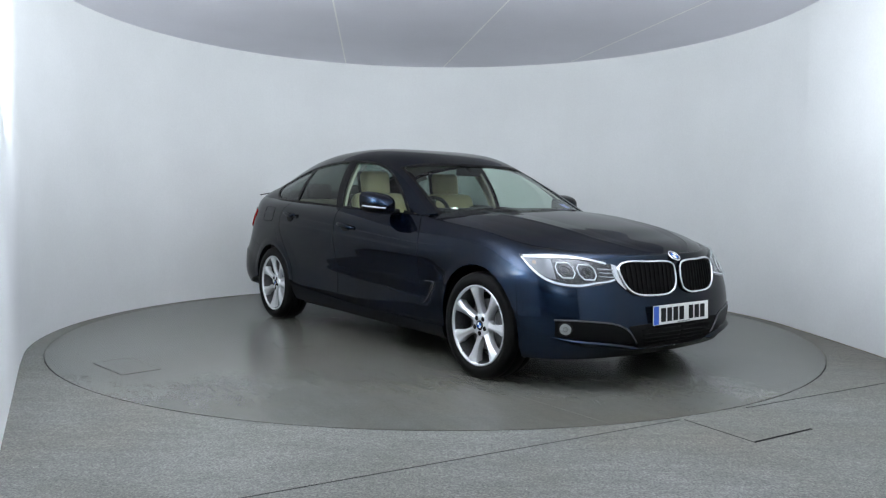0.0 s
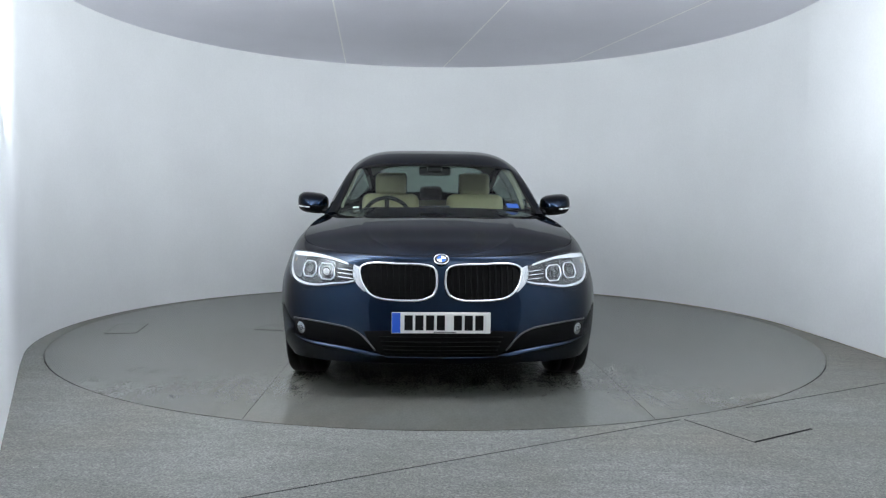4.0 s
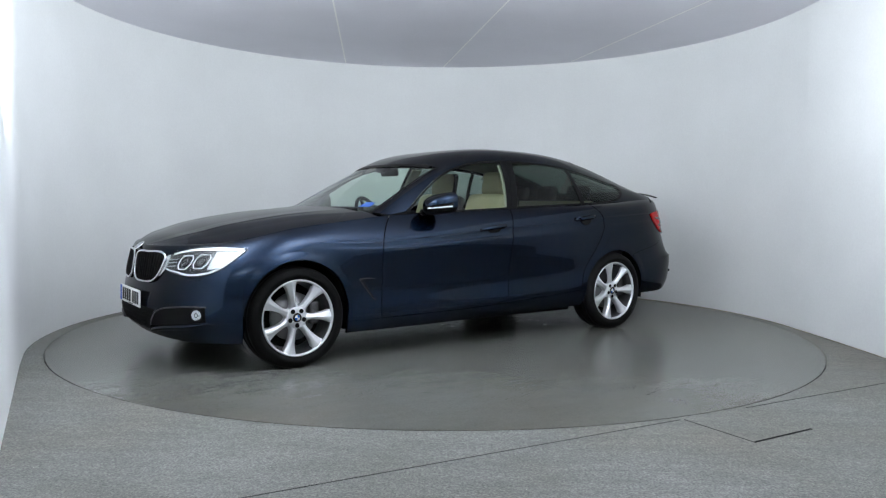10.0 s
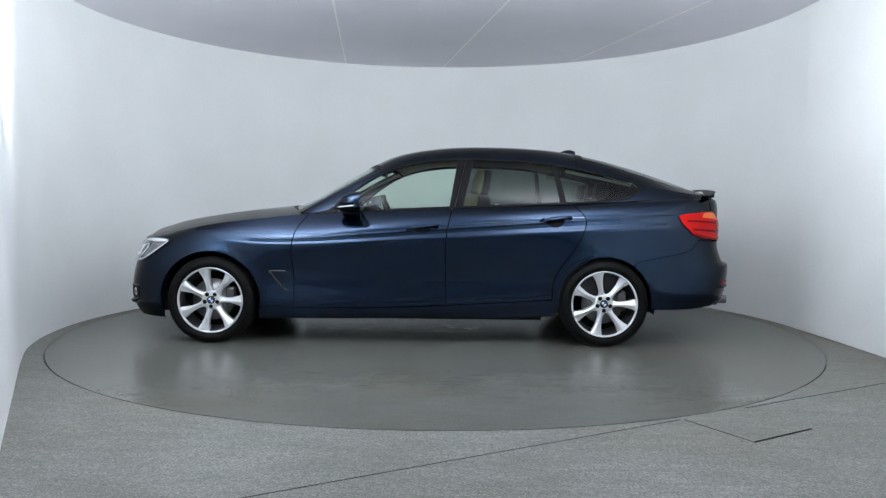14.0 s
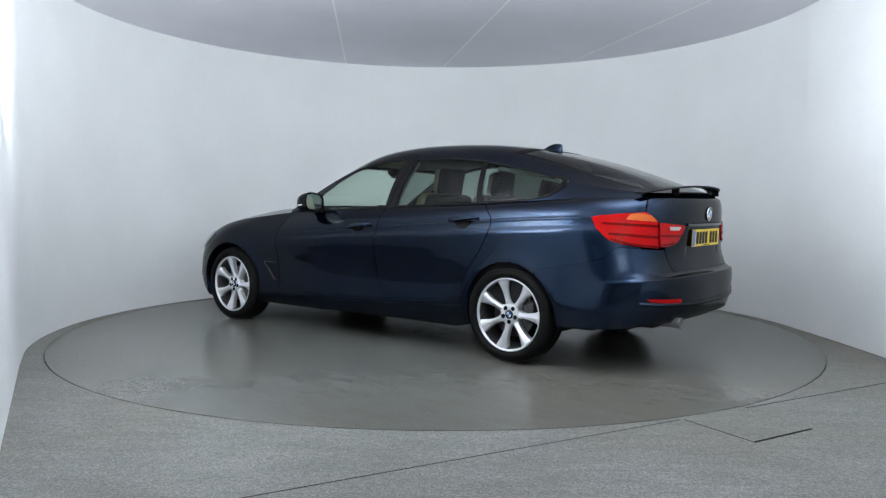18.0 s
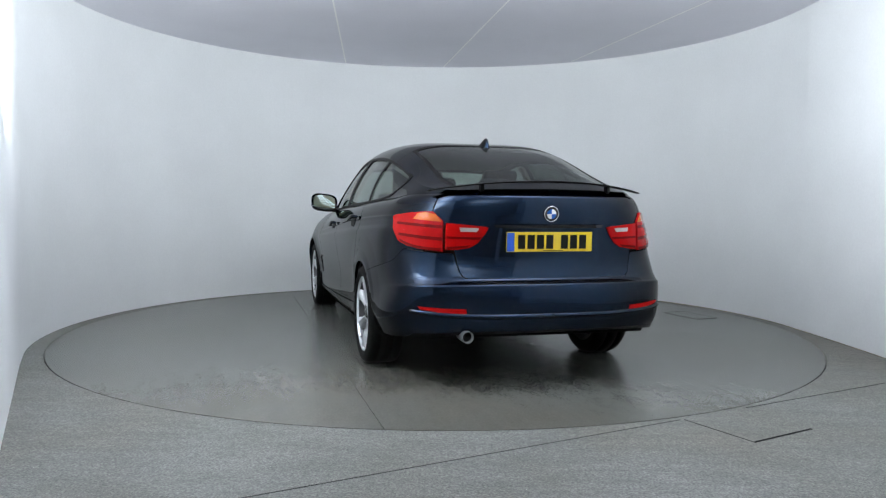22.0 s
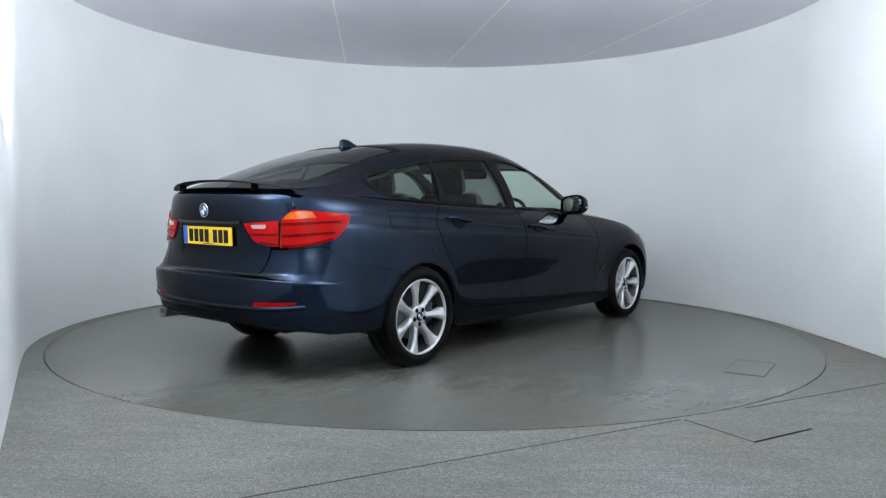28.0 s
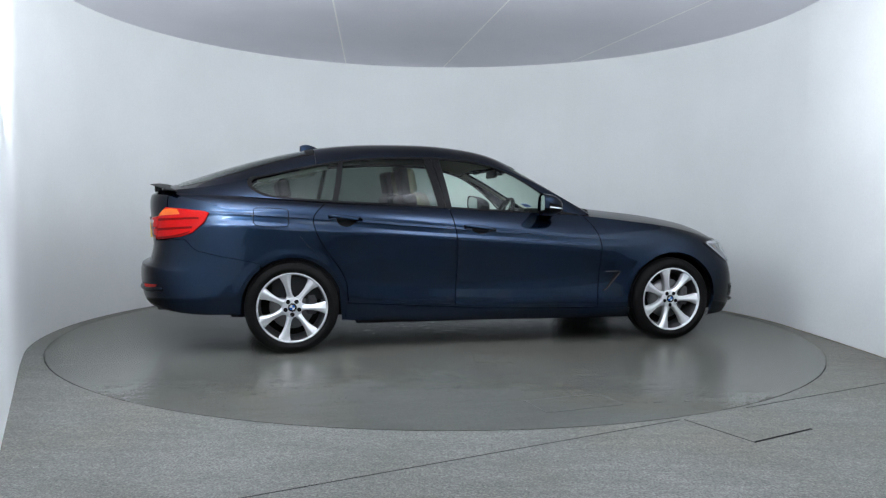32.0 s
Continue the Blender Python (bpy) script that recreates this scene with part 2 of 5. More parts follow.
def tube(points, radius, n=8, closed=False):
    """Verts and faces of a round bar along points."""
    pts = [Vector(p) for p in points]
    verts, faces = [], []
    up = Vector((0.13, 0.21, 0.97))
    for i, p in enumerate(pts):
        a = pts[(i - 1) % len(pts)] if closed or i else p
        b = pts[(i + 1) % len(pts)] if closed or i < len(pts) - 1 else p
        t = (b - a).normalized()
        s = t.cross(up).normalized()
        q = s.cross(t)
        for k in range(n):
            w = 2 * math.pi * k / n
            verts.append(p + radius * (math.cos(w) * s + math.sin(w) * q))
    m = len(pts)
    for i in range(m if closed else m - 1):
        j = (i + 1) % m
        for k in range(n):
            faces.append((i * n + k, i * n + (k + 1) % n, j * n + (k + 1) % n, j * n + k))
    if not closed:
        faces.append(tuple(range(n))[::-1])
        faces.append(tuple(range((m - 1) * n, m * n)))
    return verts, faces


# ---- the studio ----
CEILING_Z, WALL_R, DISC_R = 2.73, 3.09, 2.968
CEILING_SEAMS = [((-.68, -2.5), (-1.12, 2.8)), ((.98, -2.5), (.05, 3.05)), ((2.55, -1.5), (1.55, 2.6))]
FLOOR_JOINTS = [((-1.6, -4.28), (1.20, -2.762), .004), ((1.62, -2.53), (3.1, -1.73), .004), ((1.22, -2.76), (1.42, -3.11), .004), ((1.42, -3.11), (1.78, -2.90), .012)]


def wall_line():
    """Plan of the inner wall face, from beside the camera, round the back and to the other side."""
    pts = [(-1.25, -4.45), (-2.66, -1.62)]
    for i in range(0, 121):
        a = radians(203 - 203 * i / 120)
        pts.append((WALL_R * math.cos(a), WALL_R * math.sin(a) - 0.02))
    for k in range(1, 31):
        t = k / 30
        pts.append((3.09 + 0.24 * t - 0.62 * t ** 2.4 - 0.9 * t ** 6, -0.02 - 4.4 * t))
    return pts


def build_studio():
    line = wall_line()
    n = len(line)
    verts, faces = [], []
    outs = []
    for i, p in enumerate(line):
        a, b = Vector(line[max(i - 1, 0)]), Vector(line[min(i + 1, n - 1)])
        d = (b - a).normalized()
        outs.append((p[0] - d.y * 0.12, p[1] + d.x * 0.12))
    for (x, y), (ox, oy) in zip(line, outs):
        verts += [(x, y, -0.02), (x, y, CEILING_Z), (ox, oy, CEILING_Z), (ox, oy, -0.02)]
    for i in range(n - 1):
        a, b = i * 4, i * 4 + 4
        for k in range(4):
            faces.append((a + k, b + k, b + (k + 1) % 4, a + (k + 1) % 4))
    w = piece("wall_curved", verts, faces, WALL, smooth=False)
    tagged(w, "smooth white painted curved studio wall", "wall", kind="structure")
    # brown dirt line along the foot of the wall, shaped as a thin bead
    bead = [(x * .9985, y * .9985, 0.002) for x, y in line[70:150:2]]
    v, f = tube(bead, 0.0035, 6)
    piece("dirt_line", v, f, DIRT_LINE, w, "brown dirt line shaped as a thin bead")
    # unseen walls added behind the camera to shape what the car reflects
    for nm, sx, sy, sz, x, y, z in (("wall_back", 8.2, .12, 3.2, .2, -9.4, 1.5), ("wall_left", .12, 5.0, 3.2, -3.9, -6.95, 1.5), ("wall_right", .12, 5.0, 3.2, 4.1, -6.95, 1.5),
                                    ("wall_return_left", 2.6, .12, 3.2, -2.6, -4.5, 1.5), ("wall_return_right", 2.4, .12, 3.2, 3.0, -4.5, 1.5)):
        tagged(part(nm, box_bm(sx, sy, sz, 0, pose(x, y, z)), UNSEEN_GREY), "unseen grey wall added behind the camera for the car's reflections", "wall", kind="structure")
    c = part("ceiling", box_bm(6.8, 8.1, 0.1, 0, pose(0, -0.5, CEILING_Z + 0.05)), CEIL)
    tagged(c, "white panelled studio ceiling with thin seams", "ceiling", kind="structure")
    # added ceiling over these unseen walls
    hc = part("ceiling_unseen", box_bm(8.4, 5.2, 0.1, 0, pose(0.1, -7.0, 3.1)), UNSEEN_GREY)
    tagged(hc, "unseen grey ceiling added behind the camera for the car's reflections", "ceiling", kind="structure")
    # fixed floor with a round opening for the turntable
    verts, faces = [], []
    N = 160
    for i in range(N):
        a = 2 * math.pi * i / N
        cs, sn = math.cos(a), math.sin(a)
        k = 1 / max(abs(cs) / 4.1, (sn / 3.5 if sn > 0 else -sn / 9.4))
        verts += [(DISC_R * cs + 0.006 * cs, DISC_R * sn + 0.006 * sn, 0), (k * cs, k * sn, 0),
                  ((DISC_R + 0.006) * cs, (DISC_R + 0.006) * sn, -0.06)]
    for i in range(N):
        j = (i + 1) % N
        faces.append((3 * i, 3 * i + 1, 3 * j + 1, 3 * j))
        faces.append((3 * i + 2, 3 * i, 3 * j, 3 * j + 2))
    f = piece("floor", verts, faces, FLOOR, smooth=False)
    tagged(f, "grey speckled resin floor with fine joints and stains", "floor", kind="structure")
    # thin seams of the ceiling and joints of the floor
    for (x0, y0), (x1, y1) in CEILING_SEAMS:
        d = math.hypot(x1 - x0, y1 - y0)
        o = part("ceiling_seam", box_bm(d, 0.014, 0.004, 0, pose((x0 + x1) / 2, (y0 + y1) / 2, CEILING_Z, 0, 0, math.degrees(math.atan2(y1 - y0, x1 - x0)))), SEAMWHITE, c)
    for (x0, y0), (x1, y1), w in FLOOR_JOINTS:
        d = math.hypot(x1 - x0, y1 - y0)
        part("floor_joint", box_bm(d, w, 0.004, 0, pose((x0 + x1) / 2, (y0 + y1) / 2, 0.0, 0, 0, math.degrees(math.atan2(y1 - y0, x1 - x0)))), GROOVE if w < .01 else UNDER, f)
    s = part("subfloor", box_bm(7.4, 7.4, 0.05, 0, pose(0, 0, -0.10)), GROOVE)
    tagged(s, "dark pit under the turntable", "floor", kind="structure")


build_studio()


def build_turntable():
    root = new("turntable")
    tagged(root, "large round grey painted vehicle turntable set flush in the floor", "turntable")
    R = DISC_R - 0.004
    cuts = [-R, -1.010, 1.012, R]
    for a, b in zip(cuts, cuts[1:]):
        t0, t1 = math.asin(max(a + 0.0015, -R) / R), math.asin(min(b - 0.0015, R) / R)
        ts = np.linspace(t0, t1, 60)
        verts, faces = [], []
        for t in ts:
            x, y = R * math.cos(t), R * math.sin(t)
            verts += [(-x, y, 0), (x, y, 0), (-x, y, -0.05), (x, y, -0.05)]
        for k in range(59):
            o, n = 4 * k, 4 * k + 4
            faces += [(o, o + 1, n + 1, n), (o + 1, o + 3, n + 3, n + 1), (o + 2, o, n, n + 2)]
        faces += [(0, 2, 3, 1), (4 * 59, 4 * 59 + 1, 4 * 59 + 3, 4 * 59 + 2)]
        piece("deck_plate", verts, faces, DISC, root, smooth=False)
    # small access hatches let into the deck
    for x, y, w, h, turn in ((0.14, -2.56, 0.46, 0.24, 8), (0.06, -1.37, 0.25, 0.24, -12)):
        m = pose(x, y, 0.0005, 0, 0, turn)
        hatch = part("hatch", box_bm(w, h, 0.003, 0, m), DISC, root)
        for sx, sy, lx, ly in ((0, h / 2, w, .003), (0, -h / 2, w, .003), (w / 2, 0, .003, h), (-w / 2, 0, .003, h)):
            part("hatch_joint", box_bm(lx, ly, 0.004, 0, m @ pose(sx, sy, 0.0004)), HATCHLINE, hatch)
    v, f = lathe([(DISC_R - 0.004, -0.002), (DISC_R, -0.006), (DISC_R, -0.06)], 160)
    piece("edge_rim", [(x, -z, y) for x, y, z in v], f, GROOVE, root)
    return root


TURNTABLE = build_turntable()



def build_water():
    """Shallow irregular water patches that dripped from the washed car."""
    rng = random.Random(11)
    verts, faces = [], []
    for k in range(130):
        x, y = rng.uniform(-1.0, 0.95), rng.uniform(-.5, .5)
        r = 0.004 + 0.016 * rng.random() ** 2
        e, turn, n0, m = rng.uniform(1.1, 2.3), rng.uniform(-.6, .6), len(verts), 18
        w = [rng.uniform(-.3, .3) for _ in range(4)]
        for i in range(m):
            a = 2 * math.pi * i / m
            q = r * (1 + w[0] * math.cos(2 * a) + w[1] * math.sin(3 * a) + w[2] * math.cos(5 * a) + w[3] * math.sin(7 * a))
            px, py = q * e * math.cos(a), q * math.sin(a)
            verts.append((x + px * math.cos(turn) - py * math.sin(turn), y + px * math.sin(turn) + py * math.cos(turn), 0.0010))
        for i in range(m):
            px, py, _ = verts[n0 + i]
            verts.append((x + (px - x) * .9, y + (py - y) * .9, 0.0022))
        faces += [(n0 + i, n0 + (i + 1) % m, n0 + m + (i + 1) % m, n0 + m + i) for i in range(m)] + [tuple(range(n0 + m, n0 + 2 * m))]
    w = piece("water_patches", verts, faces, WATER, smooth=False)
    return tagged(w, "scattered shallow water patches under the parked car", "water", kind="stuff") or w


WET = build_water()


# ---- the car: smooth lofted surfaces through design lines ----
def spline_matrix(knots, at):
    """Rows that turn values at the knots into natural cubic spline values at the given places."""
    k, n = np.asarray(knots, float), len(knots)
    h = np.diff(k)
    A, B = np.zeros((n, n)), np.zeros((n, n))
    A[0, 0] = A[-1, -1] = 1
    for i in range(1, n - 1):
        A[i, i - 1], A[i, i], A[i, i + 1] = h[i - 1], 2 * (h[i - 1] + h[i]), h[i]
        B[i, i - 1], B[i, i], B[i, i + 1] = 6 / h[i - 1], -6 / h[i - 1] - 6 / h[i], 6 / h[i]
    M = np.linalg.solve(A, B)
    t = np.clip(np.asarray(at, float), k[0], k[-1])
    j = np.clip(np.searchsorted(k, t, side="right") - 1, 0, n - 2)
    a, b = (k[j + 1] - t) / h[j], (t - k[j]) / h[j]
    R = np.zeros((len(t), n))
    r = np.arange(len(t))
    R[r, j] += a
    R[r, j + 1] += b
    ca, cb = (a ** 3 - a) * h[j] ** 2 / 6, (b ** 3 - b) * h[j] ** 2 / 6
    return R + ca[:, None] * M[j] + cb[:, None] * M[j + 1]


def curve1(pairs):
    """A smooth function through (x, value) pairs."""
    pairs = sorted(pairs)
    xs, vs = np.array([p[0] for p in pairs], float), np.array([p[1] for p in pairs], float)
    return lambda x: spline_matrix(xs, np.atleast_1d(x)) @ vs


# Design lines of one half, from the middle of the nose round the side to the middle of the tail (x forward, y to the left, z up).
SILL = [(2.175, 0, .205), (2.15, .35, .205), (2.08, .62, .205), (1.95, .79, .205), (1.78, .855, .20), (1.46, .865, .20), (1.10, .842, .205), (.80, .834, .205),
        (.1, .832, .21), (-.6, .834, .222), (-1.07, .846, .237), (-1.46, .865, .26), (-1.82, .86, .292), (-2.12, .83, .30), (-2.33, .70, .325),
        (-2.45, .42, .345), (-2.48, 0, .35)]
LOW = [(2.25, 0, .31), (2.225, .35, .31), (2.14, .62, .31), (1.995, .81, .31), (1.79, .900, .30), (1.46, .900, .29), (1.10, .876, .285), (.80, .872, .288),
       (.1, .871, .30), (-.6, .874, .335), (-1.07, .883, .365), (-1.46, .89, .39), (-1.82, .89, .41), (-2.13, .865, .42), (-2.345, .74, .42),
       (-2.485, .44, .42), (-2.52, 0, .42)]
BUMP = [(2.245, 0, .47), (2.215, .35, .47), (2.14, .626, .47), (1.997, .822, .475), (1.79, .906, .48), (1.46, .914, .48), (1.10, .879, .48), (.80, .875, .47),
        (.1, .873, .470), (-.6, .876, .49), (-1.07, .886, .51), (-1.46, .900, .53), (-1.82, .888, .54), (-2.14, .845, .575), (-2.365, .738, .60),
        (-2.487, .45, .612), (-2.52, 0, .614)]
MID = [(2.225, 0, .62), (2.185, .35, .62), (2.096, .63, .635), (1.943, .823, .645), (1.76, .895, .66), (1.46, .912, .665), (1.10, .898, .65), (.80, .896, .645),
       (.1, .896, .65), (-.6, .899, .66), (-1.07, .902, .67), (-1.46, .900, .68), (-1.82, .882, .70), (-2.11, .830, .70), (-2.31, .717, .685),
       (-2.415, .45, .678), (-2.445, 0, .678)]
SHOULDER = [(2.20, 0, .755), (2.15, .35, .76), (2.010, .627, .775), (1.85, .783, .785), (1.70, .845, .80), (1.46, .875, .825), (1.10, .892, .81), (.80, .897, .815),
            (.1, .902, .868), (-.6, .902, .92), (-1.07, .892, .955), (-1.46, .868, .98), (-1.82, .83, .998), (-2.08, .770, 1.005), (-2.30, .647, 1.0),
            (-2.43, .40, .995), (-2.467, 0, .995)]
BELT = [(2.175, 0, .785), (2.12, .35, .788), (1.972, .588, .803), (1.825, .730, .823), (1.69, .795, .850), (1.46, .815, .898), (1.10, .818, .943), (.78, .800, .977),
        (.1, .815, 1.01), (-.6, .818, 1.043), (-1.07, .803, 1.065), (-1.46, .775, 1.085), (-1.82, .735, 1.105), (-2.08, .69, 1.118), (-2.285, .58, 1.122),
        (-2.40, .36, 1.125), (-2.44, 0, 1.125)]
RAIL = [(.80, .770, .995), (.10, .652, 1.345), (-.6, .634, 1.414), (-1.07, .628, 1.380), (-1.46, .627, 1.302), (-1.82, .632, 1.215), (-2.10, .628, 1.163),
        (-2.285, .545, 1.145), (-2.385, .34, 1.141), (-2.42, 0, 1.14)]
MIDDLE_X = [.985, .22, -.55, -1.05, -1.50, -1.95, -2.23, -2.36, -2.405, -2.421]
ROOF_Z = curve1([(.99, 1.02), (.806, 1.10), (.62, 1.205), (.386, 1.337), (.2, 1.425), (-.09, 1.492), (-.33, 1.516), (-.57, 1.522), (-.82, 1.518),
                 (-1.07, 1.503), (-1.32, 1.47), (-1.58, 1.416), (-1.84, 1.347), (-2.1, 1.263), (-2.30, 1.19), (-2.421, 1.14)])
HOOD_X = [2.175, 2.16, 2.10, 1.98, 1.83, 1.55, 1.22, .985]
HOOD_Z = curve1([(2.175, .785), (2.15, .803), (2.09, .836), (1.98, .872), (1.85, .912), (1.69, .945), (1.48, .980), (1.27, 1.008), (1.06, 1.031), (.98, 1.040)])
LINES = np.array([SILL, LOW, BUMP, MID, SHOULDER, BELT])
U_KNOTS = np.concatenate([[0], np.cumsum(np.linalg.norm(np.diff(LINES[3], axis=0), axis=1))])
U_END = U_KNOTS[-1]


def mirrored(line, first=True, last=True):
    """Design line and knots extended past the middle of the car, so that it crosses it squarely."""
    p, k = np.asarray(line, float), U_KNOTS[len(U_KNOTS) - len(line):] if last else U_KNOTS[:len(line)]
    flip = np.array([1, -1, 1])
    if first:
        p, k = np.vstack([p[5:0:-1] * flip, p]), np.concatenate([2 * k[0] - k[5:0:-1], k])
    if last:
        p, k = np.vstack([p, p[-2:-7:-1] * flip]), np.concatenate([k, 2 * k[-1] - k[-2:-7:-1]])
    return p, k


def line_at(line, u, first=True, last=True):
    p, k = mirrored(line, first, last)
    return spline_matrix(k, u) @ p


V_KNOTS = np.arange(6.0)


def side(u, v):
    """Body side: u along the car, v from the sill (0) to the belt (5). Arrays of one shape; returns (..., 3)."""
    u, v = np.broadcast_arrays(np.asarray(u, float), np.asarray(v, float))
    uf, vf = u.ravel(), v.ravel()
    rows = np.stack([line_at(L, uf) for L in LINES], 1)
    R = spline_matrix(V_KNOTS, vf)
    p = np.einsum("ij,ijk->ik", R, rows)
    # creases of the doors and wings, pressed a few millimetres in and out
    a = np.interp(uf, [1.5, 2.1, 2.7, 4.2, 4.7, 4.9, 5.12], [0, .6, 1, 1, .8, .5, 0])
    p[:, 1] += a * np.interp(vf, [2.7, 3.2, 3.45, 3.62, 3.68, 3.77, 3.88, 3.945, 3.975, 4.1, 4.4], [0, .004, .010, .0135, .012, .0025, .0015, .0045, -.0015, 0, 0])
    # flared lips of the wheel arches
    for xw in (1.46, -1.46):
        r = np.hypot(p[:, 0] - xw, p[:, 2] - .335)
        p[:, 1] += np.interp(r, [.30, .375, .42, .54], [.010, .010, .004, 0]) * np.clip((p[:, 2] - .36) / .15, 0, 1) * np.clip((p[:, 1] - .5) / .2, 0, 1)
    # sharper ledge of the rear bumper
    e = np.interp(uf, [4.85, 5.05], [0, 1]) * np.interp(vf, [1.5, 2.0, 2.12, 2.24, 2.8], [0, .0015, .0045, .0005, 0])
    e += np.interp(uf, [5.0, 5.3], [0, 1]) * np.interp(vf, [2.3, 2.6, 3.0, 3.3, 3.95, 4.5, 4.78, 5.0], [0, .005, .006, 0, 0, .003, .005, 0])
    p[:, :2] *= 1 + e[:, None]
    # recess for the rear number plate
    d = np.clip((uf - 5.60) / .03, 0, 1) * np.clip((vf - 3.25) / .05, 0, 1) * np.clip((3.85 - vf) / .03, 0, 1)
    p[:, 0] += 0.004 * d * d * (3 - 2 * d)
    return p.reshape(*u.shape, 3)


U7 = U_KNOTS[7]


def cabin(u, w):
    """Side of the cabin between belt (w 0) and roof rail (w 1)."""
    u, w = np.broadcast_arrays(np.asarray(u, float), np.asarray(w, float))
    uf, wf = u.ravel(), w.ravel()[:, None]
    a, b = line_at(BELT, uf), line_at(RAIL, uf, first=False)
    p = a * (1 - wf) + b * wf
    p[:, 1] += 0.075 * np.abs(b[:, 2] - a[:, 2]) * 4 * wf[:, 0] * (1 - wf[:, 0])
    return p.reshape(*u.shape, 3)


def top(u, s):
    """Windscreen, roof and rear window: from the roof rail (s 0) to the middle (s 1)."""
    u, s = np.broadcast_arrays(np.asarray(u, float), np.asarray(s, float))
    uf, sf = u.ravel(), s.ravel()
    a = line_at(RAIL, uf, first=False)
    xm = spline_matrix(U_KNOTS[7:], uf) @ np.array(MIDDLE_X)
    zm = ROOF_Z(xm)
    k = np.interp(uf, [U7, U7 + 0.5, U7 + 0.9, 4.4, 4.95, U_END], [3.0, 5.0, 6.0, 4.7, 2.9, 2.4])
    g, e = 1 - (1 - sf) ** k, 1 - (1 - sf) ** 2.0
    p = np.stack([a[:, 0] + (xm - a[:, 0]) * e, a[:, 1] * (1 - sf), a[:, 2] + (zm - a[:, 2]) * g], 1)
    return p.reshape(*u.shape, 3)


def hood(u, s):
    """Bonnet: from the belt line (s 0) to the middle (s 1)."""
    u, s = np.broadcast_arrays(np.asarray(u, float), np.asarray(s, float))
    uf, sf = u.ravel(), s.ravel()
    a = line_at(BELT, uf)
    xm = spline_matrix(U_KNOTS[:8], uf) @ np.array(HOOD_X)
    zm = HOOD_Z(xm)
    g, e = 1 - (1 - sf) ** 2.7, 1 - (1 - sf) ** 2.0
    p = np.stack([a[:, 0] + (xm - a[:, 0]) * e, a[:, 1] * (1 - sf), a[:, 2] + (zm - a[:, 2]) * g], 1)
    # two raised creases run back from the grilles
    sc = np.interp(uf, [0, 2.1], [.52, .40])
    d = sf - sc
    p[:, 2] += np.interp(uf, [.25, .8, 1.7, 2.0], [0, 1, 1, .2]) * np.where(d < 0, np.interp(d, [-.22, -.03, 0], [0, .005, .008]), np.interp(d, [0, .02, .16], [.008, .005, 0]))
    return p.reshape(*u.shape, 3)


def u_of_x(surface, x, v):
    """The u at which a surface's row v reaches x, along the side of the car."""
    us = np.linspace(0, U_END, 700)
    out = []
    for xi, vi in zip(np.atleast_1d(x), np.atleast_1d(v)):
        xs = surface(us, np.full_like(us, vi))[:, 0]
        out.append(np.interp(-xi, -xs, us))
    return np.array(out)


def grid_faces(nu, nv, flip=False):
    f = []
    for i in range(nu - 1):
        for j in range(nv - 1):
            a, b, c, d = i * nv + j, (i + 1) * nv + j, (i + 1) * nv + j + 1, i * nv + j + 1
            f.append((a, d, c, b) if flip else (a, b, c, d))
    return f


def outward(P):
    """Normals of a grid of points, turned away from the car's middle."""
    du, dv = np.gradient(P, axis=0), np.gradient(P, axis=1)
    n = np.cross(du, dv)
    n /= np.linalg.norm(n, axis=2, keepdims=True) + 1e-12
    ref = P - np.array([0, 0, 0.55])
    ref[..., 0] *= 0.3
    if (n * ref).sum() < 0:
        n = -n
    return n


